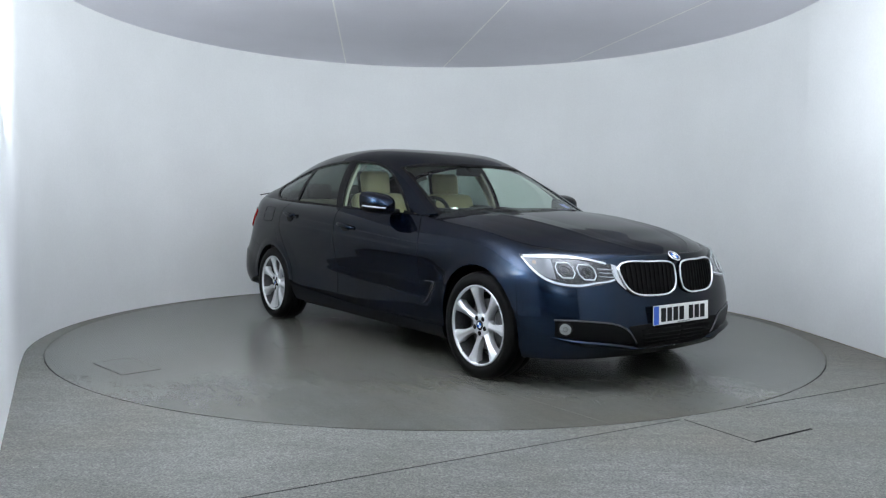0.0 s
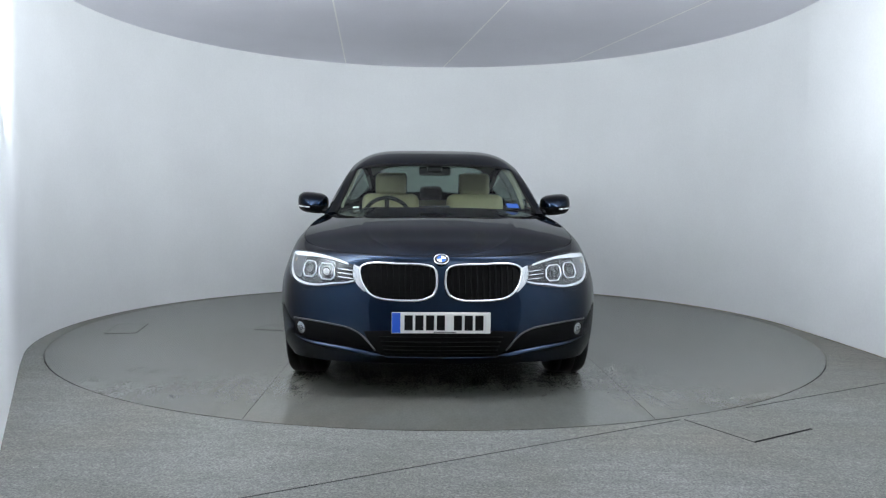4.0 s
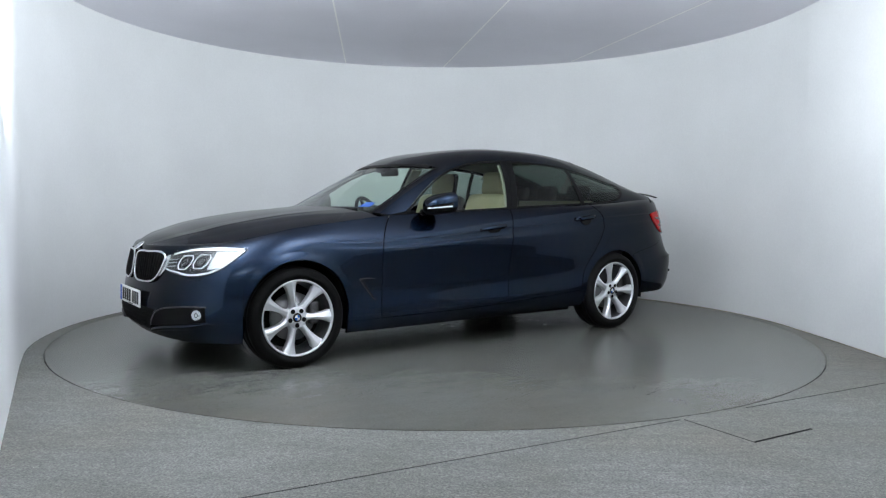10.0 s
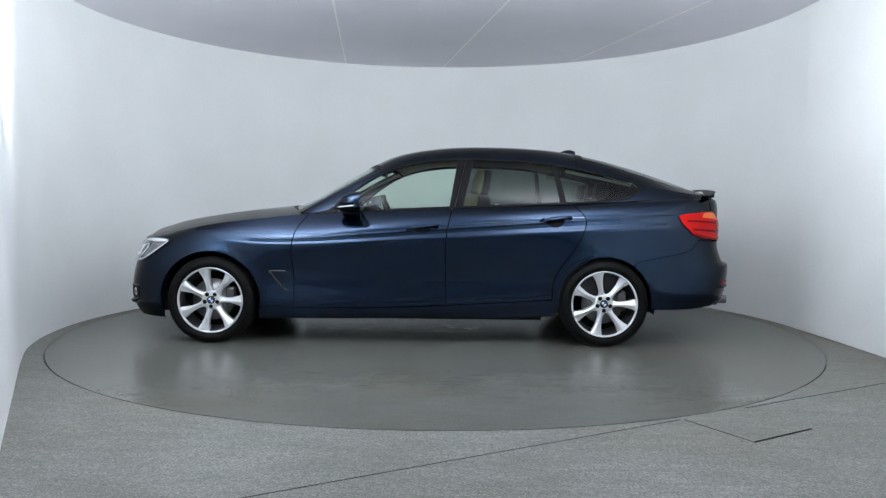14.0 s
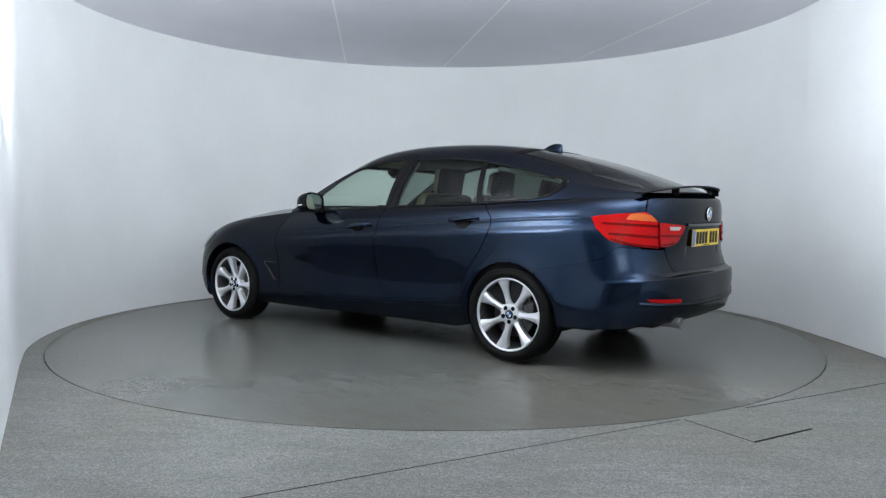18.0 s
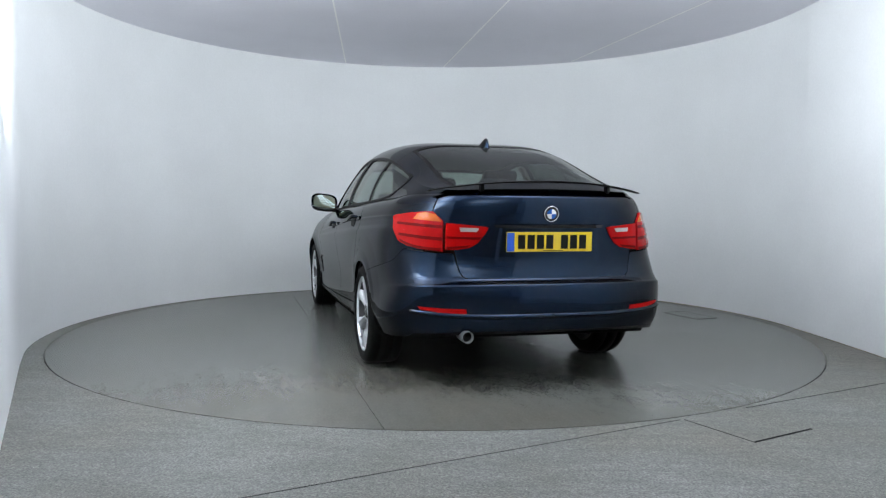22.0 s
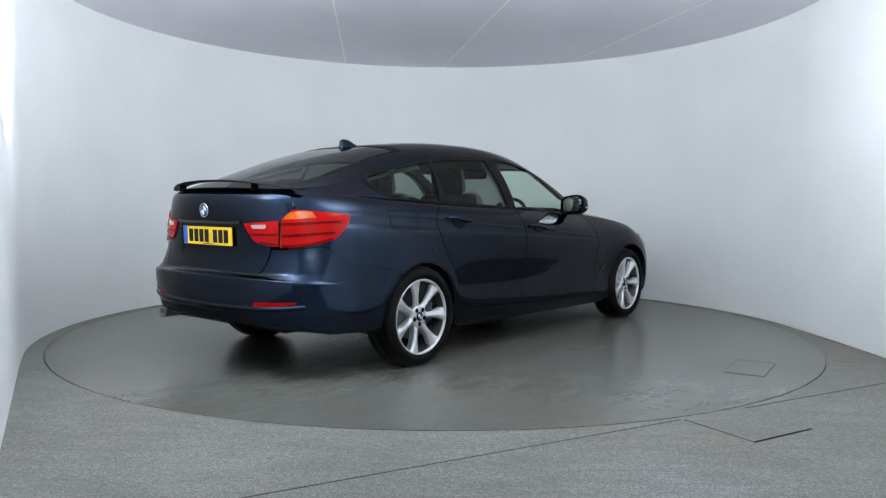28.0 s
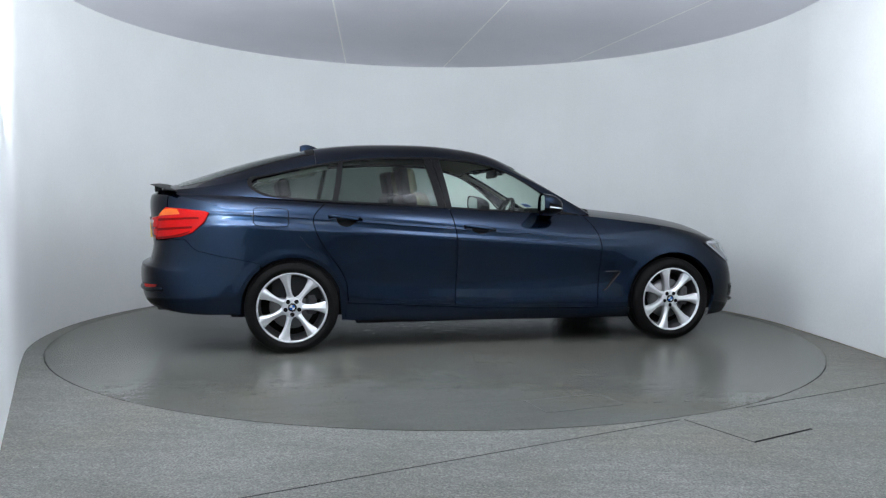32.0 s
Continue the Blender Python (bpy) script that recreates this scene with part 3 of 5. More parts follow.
def skin(name, P, mat, parent, label="", lip=0.014, offset=0.0, both=True, only=None):
    """A curved panel from a grid of points on the left half, with its edges folded inwards; one whole panel where it meets the middle, else a twin on the right half."""
    P = np.asarray(P, float)
    whole = False
    if both:
        M = P * np.array([1, -1, 1])
        if np.abs(P[:, -1, 1]).max() < 1e-3:
            P, whole = np.concatenate([P, M[:, ::-1][:, 1:]], 1), True
        elif np.abs(P[-1, :, 1]).max() < 1e-3:
            P, whole = np.concatenate([P, M[::-1][1:]], 0), True
        elif np.abs(P[0, :, 1]).max() < 1e-3:
            P, whole = np.concatenate([M[::-1], P[1:]], 0), True
        both = not whole
    n = outward(P)
    P = P + n * offset
    n = n + 2.0 * n.mean(axis=1, keepdims=True)
    n /= np.linalg.norm(n, axis=2, keepdims=True) + 1e-12
    nu, nv = P.shape[:2]
    made = []
    for sign in ((1, -1) if both else (1,)):
        F = np.array([1, sign, 1])
        verts = list((P * F).reshape(-1, 3))
        flip0 = np.dot(np.cross(P[1, 0] - P[0, 0], P[0, 1] - P[0, 0]), n[0, 0]) < 0
        mid = (nu // 2, nv // 2)
        du, dv = P[min(mid[0] + 1, nu - 1), mid[1]] - P[mid[0] - 1, mid[1]], P[mid[0], min(mid[1] + 1, nv - 1)] - P[mid[0], mid[1] - 1]
        flip0 = np.dot(np.cross(du, dv), n[mid]) < 0
        faces = grid_faces(nu, nv, flip0 if sign > 0 else not flip0)
        if lip:
            ring = [(i, 0) for i in range(nu)] + [(nu - 1, j) for j in range(1, nv)] + [(i, nv - 1) for i in range(nu - 2, -1, -1)] + [(0, j) for j in range(nv - 2, 0, -1)]
            base, top_ring = len(verts), len(verts) + len(ring)
            verts += [P[r] * F for r in ring]
            verts += [(P[r] - n[r] * lip) * F for r in ring]
            m = len(ring)
            for k in range(m):
                a, b = base + k, base + (k + 1) % m
                c, d = top_ring + (k + 1) % m, top_ring + k
                faces.append((a, b, c, d) if (flip0 == (sign > 0)) else (d, c, b, a))
        made.append(piece(name, verts, faces, mat, parent, label))
    return made * 2 if whole else made


def arch_low(u, xw, r, v0, v1):
    """For each u: the lowest v, at least v0, at which the body side is clear of a wheel opening."""
    vs = np.linspace(v0, v1, 160)
    out = []
    for ui in np.atleast_1d(u):
        p = side(np.full_like(vs, ui), vs)
        inside = (p[:, 0] - xw) ** 2 + (p[:, 2] - 0.335) ** 2 < r * r
        if not inside.any():
            out.append(v0)
        else:
            k = np.nonzero(inside)[0].max()
            out.append(vs[min(k + 1, len(vs) - 1)])
    return np.array(out)


def panel_between(xl, xr, vs, nu=24, gap=0.0034):
    """Side panel grid between two shut lines, each x as a function of z, over rows vs."""
    cols = np.linspace(0, 1, nu)
    P = []
    us = np.linspace(0, U_END, 900)
    for v in vs:
        row = side(us, np.full_like(us, v))
        keep = (us > U_KNOTS[2]) & (us < U_KNOTS[14])
        x, z = row[keep, 0], row[keep, 2]
        ua = us[keep][np.argmin(np.abs(x - (xl(z) - gap)))]
        ub = us[keep][np.argmin(np.abs(x - (xr(z) + gap)))]
        fa, fb = x - (xl(z) - gap), x - (xr(z) + gap)
        ua = np.interp(0, -fa, us[keep]) if np.all(np.diff(-fa) > 0) else ua
        ub = np.interp(0, -fb, us[keep]) if np.all(np.diff(-fb) > 0) else ub
        P.append(side(ua + (ub - ua) * cols, np.full(nu, v)))
    return np.array(P).transpose(1, 0, 2)


def bump_spaced(a, b, extra, n):
    """n places from a to b, crowded near the places in extra."""
    t = np.linspace(a, b, 2000)
    w = np.ones_like(t)
    for e in extra:
        w += 6 * np.exp(-((t - e) / 0.02) ** 2)
    c = np.cumsum(w)
    return np.interp(np.linspace(c[0], c[-1], n), c, t)


ARCH_F, ARCH_R = 0.367, 0.347
FRONT_SHUT = curve1([(.20, .842), (.30, .841), (.58, .842), (.82, .836), (.90, .80), (.96, .755), (1.05, .68)])
B_SHUT = curve1([(.20, -.29), (.31, -.291), (.61, -.284), (.90, -.302), (1.03, -.332), (1.1, -.345)])
C_SHUT = curve1([(.2, -1.05), (.40, -1.075), (.50, -1.085), (.565, -1.11), (.74, -1.232), (.85, -1.292), (.91, -1.312), (.97, -1.31), (1.07, -1.22), (1.15, -1.15)])


def resample(points, n, smooth=True):
    """n points along a line of (u, v) points."""
    p = np.asarray(points, float)
    k = np.concatenate([[0], np.cumsum(np.linalg.norm(np.diff(p, axis=0) * np.array([1, 0.2]), axis=1) + 1e-9)])
    t = np.linspace(0, k[-1], n)
    if smooth and len(p) > 2:
        return spline_matrix(k, t) @ p
    return np.stack([np.interp(t, k, p[:, 0]), np.interp(t, k, p[:, 1])], 1)


def stretch(surface, lower, upper, nu=30, nv=10, smooth=True, power=1.0):
    """Grid of points on a surface between a lower and an upper line of (u, v) points."""
    a, b = resample(lower, nu, smooth), resample(upper, nu, smooth)
    t = np.linspace(0, 1, nv) ** power
    uv = a[:, None] * (1 - t)[None, :, None] + b[:, None] * t[None, :, None]
    return surface(uv[..., 0], uv[..., 1])


def frame_at(surface, u, v):
    """Point, outward normal and metres per unit of u and v at one place of a surface."""
    h = 1e-3
    p = surface(np.array([u, u + h, u]), np.array([v, v, v + h]))
    du, dv = (p[1] - p[0]) / h, (p[2] - p[0]) / h
    n = np.cross(du, dv)
    n /= np.linalg.norm(n)
    if n @ (p[0] - np.array([p[0][0] * 0.7, 0, 0.55])) < 0:
        n = -n
    return p[0], n, np.linalg.norm(du), np.linalg.norm(dv)


def along(surface, points, n, offset=0.0, smooth=True, closed=False):
    """A line of 3D points lying on a surface, lifted by offset."""
    uv = resample(list(points) + ([points[0]] if closed else []), n + (1 if closed else 0), smooth)
    if closed:
        uv = uv[:-1]
    out = []
    for u, v in uv:
        p, nn, _, _ = frame_at(surface, u, v)
        out.append(p + nn * offset)
    return np.array(out)


def rod(name, pts, radius, mat, parent, label="", closed=False, n=8, both=True):
    """A round bar along points of the left half, and its twin on the right."""
    parents = parent if isinstance(parent, (list, tuple)) else (parent, parent)
    made = []
    for sign, pa in zip((1, -1) if both else (1,), parents):
        v, f = tube([(p[0], p[1] * sign, p[2]) for p in pts], radius, n, closed)
        made.append(piece(name, v, f, mat, pa, label))
    return made


def disc_on(surface, u, v, r, n=28, rings=4, squash=1.0):
    """Grid of a round patch of radius r on a surface."""
    p, nn, su, sv = frame_at(surface, u, v)
    rr = np.linspace(0.02, 1, rings) * r
    aa = np.linspace(0, 2 * math.pi, n)
    U = u + rr[None] * np.cos(aa)[:, None] / su
    V = v + rr[None] * np.sin(aa)[:, None] / sv * squash
    return surface(U, V)


def ring_on(surface, u, v, r, n=28, offset=0.0, squash=1.0):
    p, nn, su, sv = frame_at(surface, u, v)
    aa = np.linspace(0, 2 * math.pi, n, endpoint=False)
    P = surface(u + r * np.cos(aa) / su, v + r * np.sin(aa) / sv * squash)
    return P + nn * offset


def skin_on(name, P, mat, parents, label="", **kw):
    """Like skin, with a parent for each half."""
    made = skin(name, P, mat, None, label, **kw)
    for ob, pa in zip(made, parents):
        ob.parent = pa
    return made


SEAM = lambda u: np.interp(u, [4.50, 4.59, 4.80, 4.94, 4.985, 5.03, 5.06, 5.362, 5.366, 5.376, 5.436, 5.453, U_END], [2.74, 2.83, 2.97, 3.10, 3.18, 3.34, 3.39, 3.39, 3.39, 3.36, 2.92, 2.82, 2.82])


def shut_u(shut, gap, vs):
    """The u of a shut line, x as a function of z, at each row v."""
    us = np.linspace(U_KNOTS[3], U_KNOTS[14], 1500)
    out = []
    for v in vs:
        p = side(us, np.full_like(us, v))
        d = p[:, 0] - (shut(p[:, 2]) + gap)
        k = int(np.argmax(d < 0))
        out.append(us[k - 1] + (us[k] - us[k - 1]) * d[k - 1] / (d[k - 1] - d[k]))
    return np.array(out)


def wing_rows(low):
    """Rows of a wing: free below, and even with the doors' creases above."""
    a = np.linspace(0, 1, 20)
    upper = np.concatenate([np.linspace(3.42, 4.4, 46)[1:], np.linspace(4.4, 5.0, 8)[1:]])
    return np.concatenate([low[:, None] + (3.42 - low[:, None]) * a, np.repeat(upper[None], len(low), 0)], 1)


def build_body(root):
    made = {}
    rows = np.linspace(0, 1, 34)
    ulo = u_of_x(side, [1.46 + ARCH_F + 0.012], [1.5])[0]
    us = bump_spaced(ulo - 0.02, shut_u(FRONT_SHUT, 0.0034, np.array([0.0]))[0], [u_of_x(side, [1.46 - ARCH_F], [1.2])[0], ulo], 104)
    low = arch_low(us, 1.46, ARCH_F, 0.0, 4.0)
    V = wing_rows(low)
    shift = shut_u(FRONT_SHUT, 0.0034, V[-1]) - us[-1]
    uk = u_of_x(side, [1.46 - ARCH_F - 0.01], [1.2])[0]
    U = us[:, None] + np.clip((us - uk) / (us[-1] - uk), 0, 1)[:, None] * shift[None]
    P = side(U, V)
    made["front_wing"] = skin("front_wing", P, PAINT, root, lip=0.03)
    us = np.linspace(0.0, ulo - 0.0205, 80)
    made["front_bumper"] = skin("front_bumper", side(us[:, None], np.linspace(0, 4.2, 50)), PAINT, root, lip=0.01)
    skin("nose_panel", side(us[:, None], np.linspace(4.2, 4.97, 12)), PAINT, root, lip=0.004)
    vs = np.concatenate([np.linspace(1.02, 3.4, 24), np.linspace(3.4, 4.4, 46)[1:], np.linspace(4.4, 5.0, 7)[1:]])
    made["front_door"] = skin("front_door", panel_between(FRONT_SHUT, B_SHUT, vs, 34), PAINT, root)
    made["rear_door"] = skin("rear_door", panel_between(B_SHUT, C_SHUT, vs, 34), PAINT, root)
    skin("sill_panel", panel_between(curve1([(.1, 1.105), (.5, 1.105)]), curve1([(.1, -1.09), (.5, -1.09)]), np.linspace(0, 0.97, 8), 40), PAINT, root, offset=0.007)
    # near-black strips added behind the door gaps so no light shows through
    for shut in (FRONT_SHUT, B_SHUT, C_SHUT):
        skin("gap_backing", panel_between(lambda z: shut(z) + .03, lambda z: shut(z) - .03, np.linspace(1.05, 4.98, 30), 5), UNDER, root, lip=0, offset=-0.016)
    ulo = u_of_x(side, [-1.46 - ARCH_R], [1.4])[0]
    us = np.concatenate([bump_spaced(shut_u(C_SHUT, -0.0034, np.array([0.0]))[0], 4.52, [u_of_x(side, [-1.46 + ARCH_R], [1.6])[0]], 80), np.linspace(4.53, 5.19, 44)])
    low = arch_low(us, -1.46, ARCH_R, 0.0, 4.4)
    low = np.where(us > 4.525, np.maximum(low, SEAM(us) + 0.012), low)
    V = wing_rows(low)
    table = np.linspace(0, 5, 120)
    shift = np.interp(V, table, shut_u(C_SHUT, -0.0034, table) - us[0])
    fade = np.clip((V - low[:, None]) / 0.8, 0, 1)
    fade[low < 0.01] = 1
    U = us[:, None] + np.clip((4.55 - us) / (4.55 - us[0]), 0, 1)[:, None] * shift * fade
    P = side(U, V)
    made["rear_wing"] = skin("rear_wing", P, PAINT, root, lip=0.02)
    us = np.concatenate([bump_spaced(4.53, 4.85, [ulo], 40), np.linspace(4.86, 5.355, 34), np.linspace(5.36, 5.46, 24), np.linspace(5.47, U_END, 30)])
    low = np.minimum(np.maximum(arch_low(us, -1.46, ARCH_R, 0.0, 4.4), 0.0), SEAM(us) - 0.05)
    P = side(us[:, None], low[:, None] + (SEAM(us)[:, None] - low[:, None]) * rows)
    made["rear_bumper"] = skin("rear_bumper", P, PAINT, root, lip=0.012)
    lower = [(5.20, 4.05), (5.29, 3.82), (5.378, 3.40), (5.44, 2.94), (5.46, 2.84), (5.65, 2.84), (5.8, 2.84), (U_END, 2.84)]
    upper = [(5.195, 5.0), (5.30, 5.0), (5.40, 5.0), (5.50, 5.0), (5.6, 5.0), (5.75, 5.0), (5.85, 5.0), (U_END, 5.0)]
    made["tailgate"] = skin("tailgate", stretch(side, lower, upper, 90, 34, smooth=False), PAINT, root, lip=0.01)
    us = np.linspace(0.0, U_KNOTS[7], 80)
    made["bonnet"] = skin("bonnet", hood(us[:, None], np.linspace(0.005, 1, 64)), PAINT, root)
    # cabin side: body colour behind the windows
    lower = [(4.25, 0), (4.40, 0), (4.50, 0), (4.60, 0), (4.68, 0), (4.74, 0), (5.0, 0), (U_END, 0)]
    upper = [(4.25, .002), (4.40, .035), (4.50, .11), (4.585, .45), (4.612, .8), (4.612, 1), (4.95, 1), (U_END, 1)]
    skin("rear_pillar", stretch(cabin, lower, upper, 100, 12, smooth=False), PAINT, root, lip=0.004)
    uh, ub, ue = 2.665, 4.13, 5.06
    made["windscreen"] = skin("windscreen", top(np.linspace(U7 - 0.0, uh, 44)[:, None], np.linspace(0.072, 1, 26)), GLASS, root, "clear curved laminated windscreen glass", lip=0, offset=-0.004)
    skin("a_pillar", top(np.linspace(U7, uh, 44)[:, None], np.linspace(0.0, 0.068, 7)), PAINT, root)
    made["roof"] = skin("roof", top(np.linspace(uh, ub, 60)[:, None], np.linspace(0.0, 1, 40)), PAINT, root)
    made["rear_window"] = skin("rear_window", top(np.linspace(ub + 0.006, ue, 60)[:, None], np.linspace(0.17, 1, 28)), TINT, root, "dark tinted curved rear window glass", lip=0, offset=-0.003)
    skin("rear_window_frame", top(np.linspace(ub + 0.002, ue, 60)[:, None], np.linspace(0.0, 0.165, 12)), PAINT, root, lip=0.006)
    skin("tail_deck", top(np.linspace(ue + 0.002, U_END, 44)[:, None], np.linspace(0.0, 1, 14)), PAINT, root, lip=0.006)
    return made


def build_windows(root, made):
    """Side glass, black trim and pillars; window parts hang on their doors."""
    fd, rd, rw = made["front_door"], made["rear_door"], made["rear_wing"]
    W0, W1 = 0.035, 0.94
    skin_on("window_glass", stretch(cabin, [(2.28, W0), (2.7, W0), (3.165, W0)], [(2.27, .15), (2.36, .505), (2.45, .695), (2.543, .815), (2.635, .885), (2.725, .922), (2.9, W1), (3.05, W1), (3.222, W1)], 60, 10, False), GLASS, fd, "clear front door glass", lip=0, offset=-0.006)
    skin_on("window_glass", stretch(cabin, [(3.265, W0), (3.6, W0), (3.985, W0)], [(3.342, W1), (3.6, W1), (3.935, W1)], 40, 10), TINT, rd, "dark privacy glass", lip=0, offset=-0.006)
    skin_on("quarter_glass", stretch(cabin, [(4.03, W0), (4.20, .04), (4.37, .06), (4.475, .15), (4.560, .45), (4.582, .72)], [(3.975, W1), (4.15, W1), (4.30, W1), (4.42, W1), (4.52, W1), (4.572, .88)], 40, 10), TINT, rw, "dark privacy glass", lip=0, offset=-0.006)
    # black trim round the opening
    skin("window_trim", stretch(cabin, [(2.14, 0), (2.7, 0), (3.3, 0), (3.9, 0), (4.25, .0), (4.40, .02)], [(2.14, .03), (2.7, W0), (3.3, W0), (3.9, W0), (4.22, .045), (4.36, .08)], 70, 4, False), BLACK, root, "matt black window trim", lip=0.006, offset=0.003)
    skin("window_trim", stretch(cabin, [(2.27, .15), (2.36, .505), (2.45, .695), (2.543, .815), (2.635, .885), (2.725, .922), (2.9, W1), (3.3, W1), (3.9, W1), (4.3, W1), (4.50, W1)], [(2.24, .16), (2.338, .53), (2.432, .73), (2.53, .85), (2.628, .915), (2.72, .955), (2.9, .985), (3.3, .985), (3.9, .985), (4.3, .985), (4.56, .985)], 100, 5, False), BLACK, root, "matt black window trim", lip=0.006, offset=0.003)
    skin("a_pillar_flank", stretch(cabin, [(2.09, .12), (2.235, .18), (2.335, .54), (2.429, .74), (2.527, .858), (2.626, .922), (2.72, .960), (2.9, .987), (3.9, .987), (4.56, .987)], [(2.045, 1), (2.15, 1), (2.29, 1), (2.40, 1), (2.51, 1), (2.61, 1), (2.72, 1), (2.9, 1), (3.9, 1), (4.6, 1)], 90, 5, False), PAINT, root, lip=0.003)
    skin("mirror_sail", stretch(cabin, [(2.12, .02), (2.31, .02)], [(2.12, .10), (2.31, .16)], 10, 5), BLACK, root, lip=0.006, offset=0.004)
    skin("window_trim", stretch(cabin, [(4.37, .07), (4.475, .16), (4.560, .45), (4.582, .72), (4.572, .88), (4.51, .94)], [(4.40, .035), (4.50, .11), (4.585, .45), (4.612, .80), (4.60, .985), (4.50, .985)], 40, 4), BLACK, root, "matt black window trim", lip=0.006, offset=0.003)
    skin("b_pillar", stretch(cabin, [(3.165, W0), (3.205, W0)], [(3.222, W1), (3.280, W1)], 5, 10), BLACK, root, "black pillar trim", lip=0.006, offset=0.001)
    skin("b_pillar", stretch(cabin, [(3.209, W0), (3.265, W0)], [(3.284, W1), (3.342, W1)], 5, 10), BLACK, root, "black pillar trim", lip=0.006, offset=0.001)
    skin("window_divider", stretch(cabin, [(3.985, W0), (4.03, W0)], [(3.935, W1), (3.975, W1)], 5, 10), BLACK, root, lip=0.006, offset=0.001)
    # screens' dark borders, seals and wipers
    ws = made["windscreen"]
    skin_on("screen_border", top(np.linspace(U7, 2.665, 40)[:, None], np.linspace(0.066, 0.096, 3)), BLACK, ws, lip=0, offset=0.001)
    skin_on("screen_border", top(np.linspace(2.625, 2.664, 5)[:, None], np.linspace(0.15, 1, 30)), BLACK, ws, lip=0, offset=0.001)
    skin("cowl", top(np.linspace(U7 - 0.001, U7 + 0.035, 4)[:, None], np.linspace(0.0, 1, 30)), BLACK, root, "black plastic cowl", lip=0.002, offset=-0.010)
    rwn = made["rear_window"]
    skin_on("screen_border", top(np.linspace(4.136, 5.06, 50)[:, None], np.linspace(0.165, 0.20, 3)), BLACK, rwn, lip=0, offset=0.0005)
    skin_on("screen_border", top(np.linspace(4.134, 4.19, 5)[:, None], np.linspace(0.19, 1, 30)), BLACK, rwn, lip=0, offset=0.0005)
    for s0, s1, u0, u1, sg in ((.25, .86, U7 + .012, U7 + .022, 1), (.98, .42, U7 + .012, U7 + .022, -1)):
        pts = along(top, [(u0, s0), ((u0 + u1) / 2, (s0 + s1) / 2), (u1, s1)], 14, 0.002)
        v, f = tube([(p[0], sg * p[1], p[2]) for p in pts], 0.006, 6)
        piece("wiper", v, f, BLACK, root, "thin black wiper blade")
    p = top(np.linspace(U7 + .075, U7 + .135, 5)[:, None], np.linspace(.20, .32, 6))
    skin_on("paper_sticker", p, PLATEBLUE, ws, "small blue paper sticker inside the glass", lip=0, offset=-0.012, both=False)
    q = top(np.linspace(U7 + .05, U7 + .075, 5)[:, None], np.linspace(.22, .28, 6)) * np.array([1, -1, 1])
    v = [(a[0] - 0.008, a[1], a[2] - 0.008) for a in q.reshape(-1, 3)]
    piece("paper_sticker", v, grid_faces(5, 6), WHITEPLATE, ws[1], "small white paper sticker inside the glass")


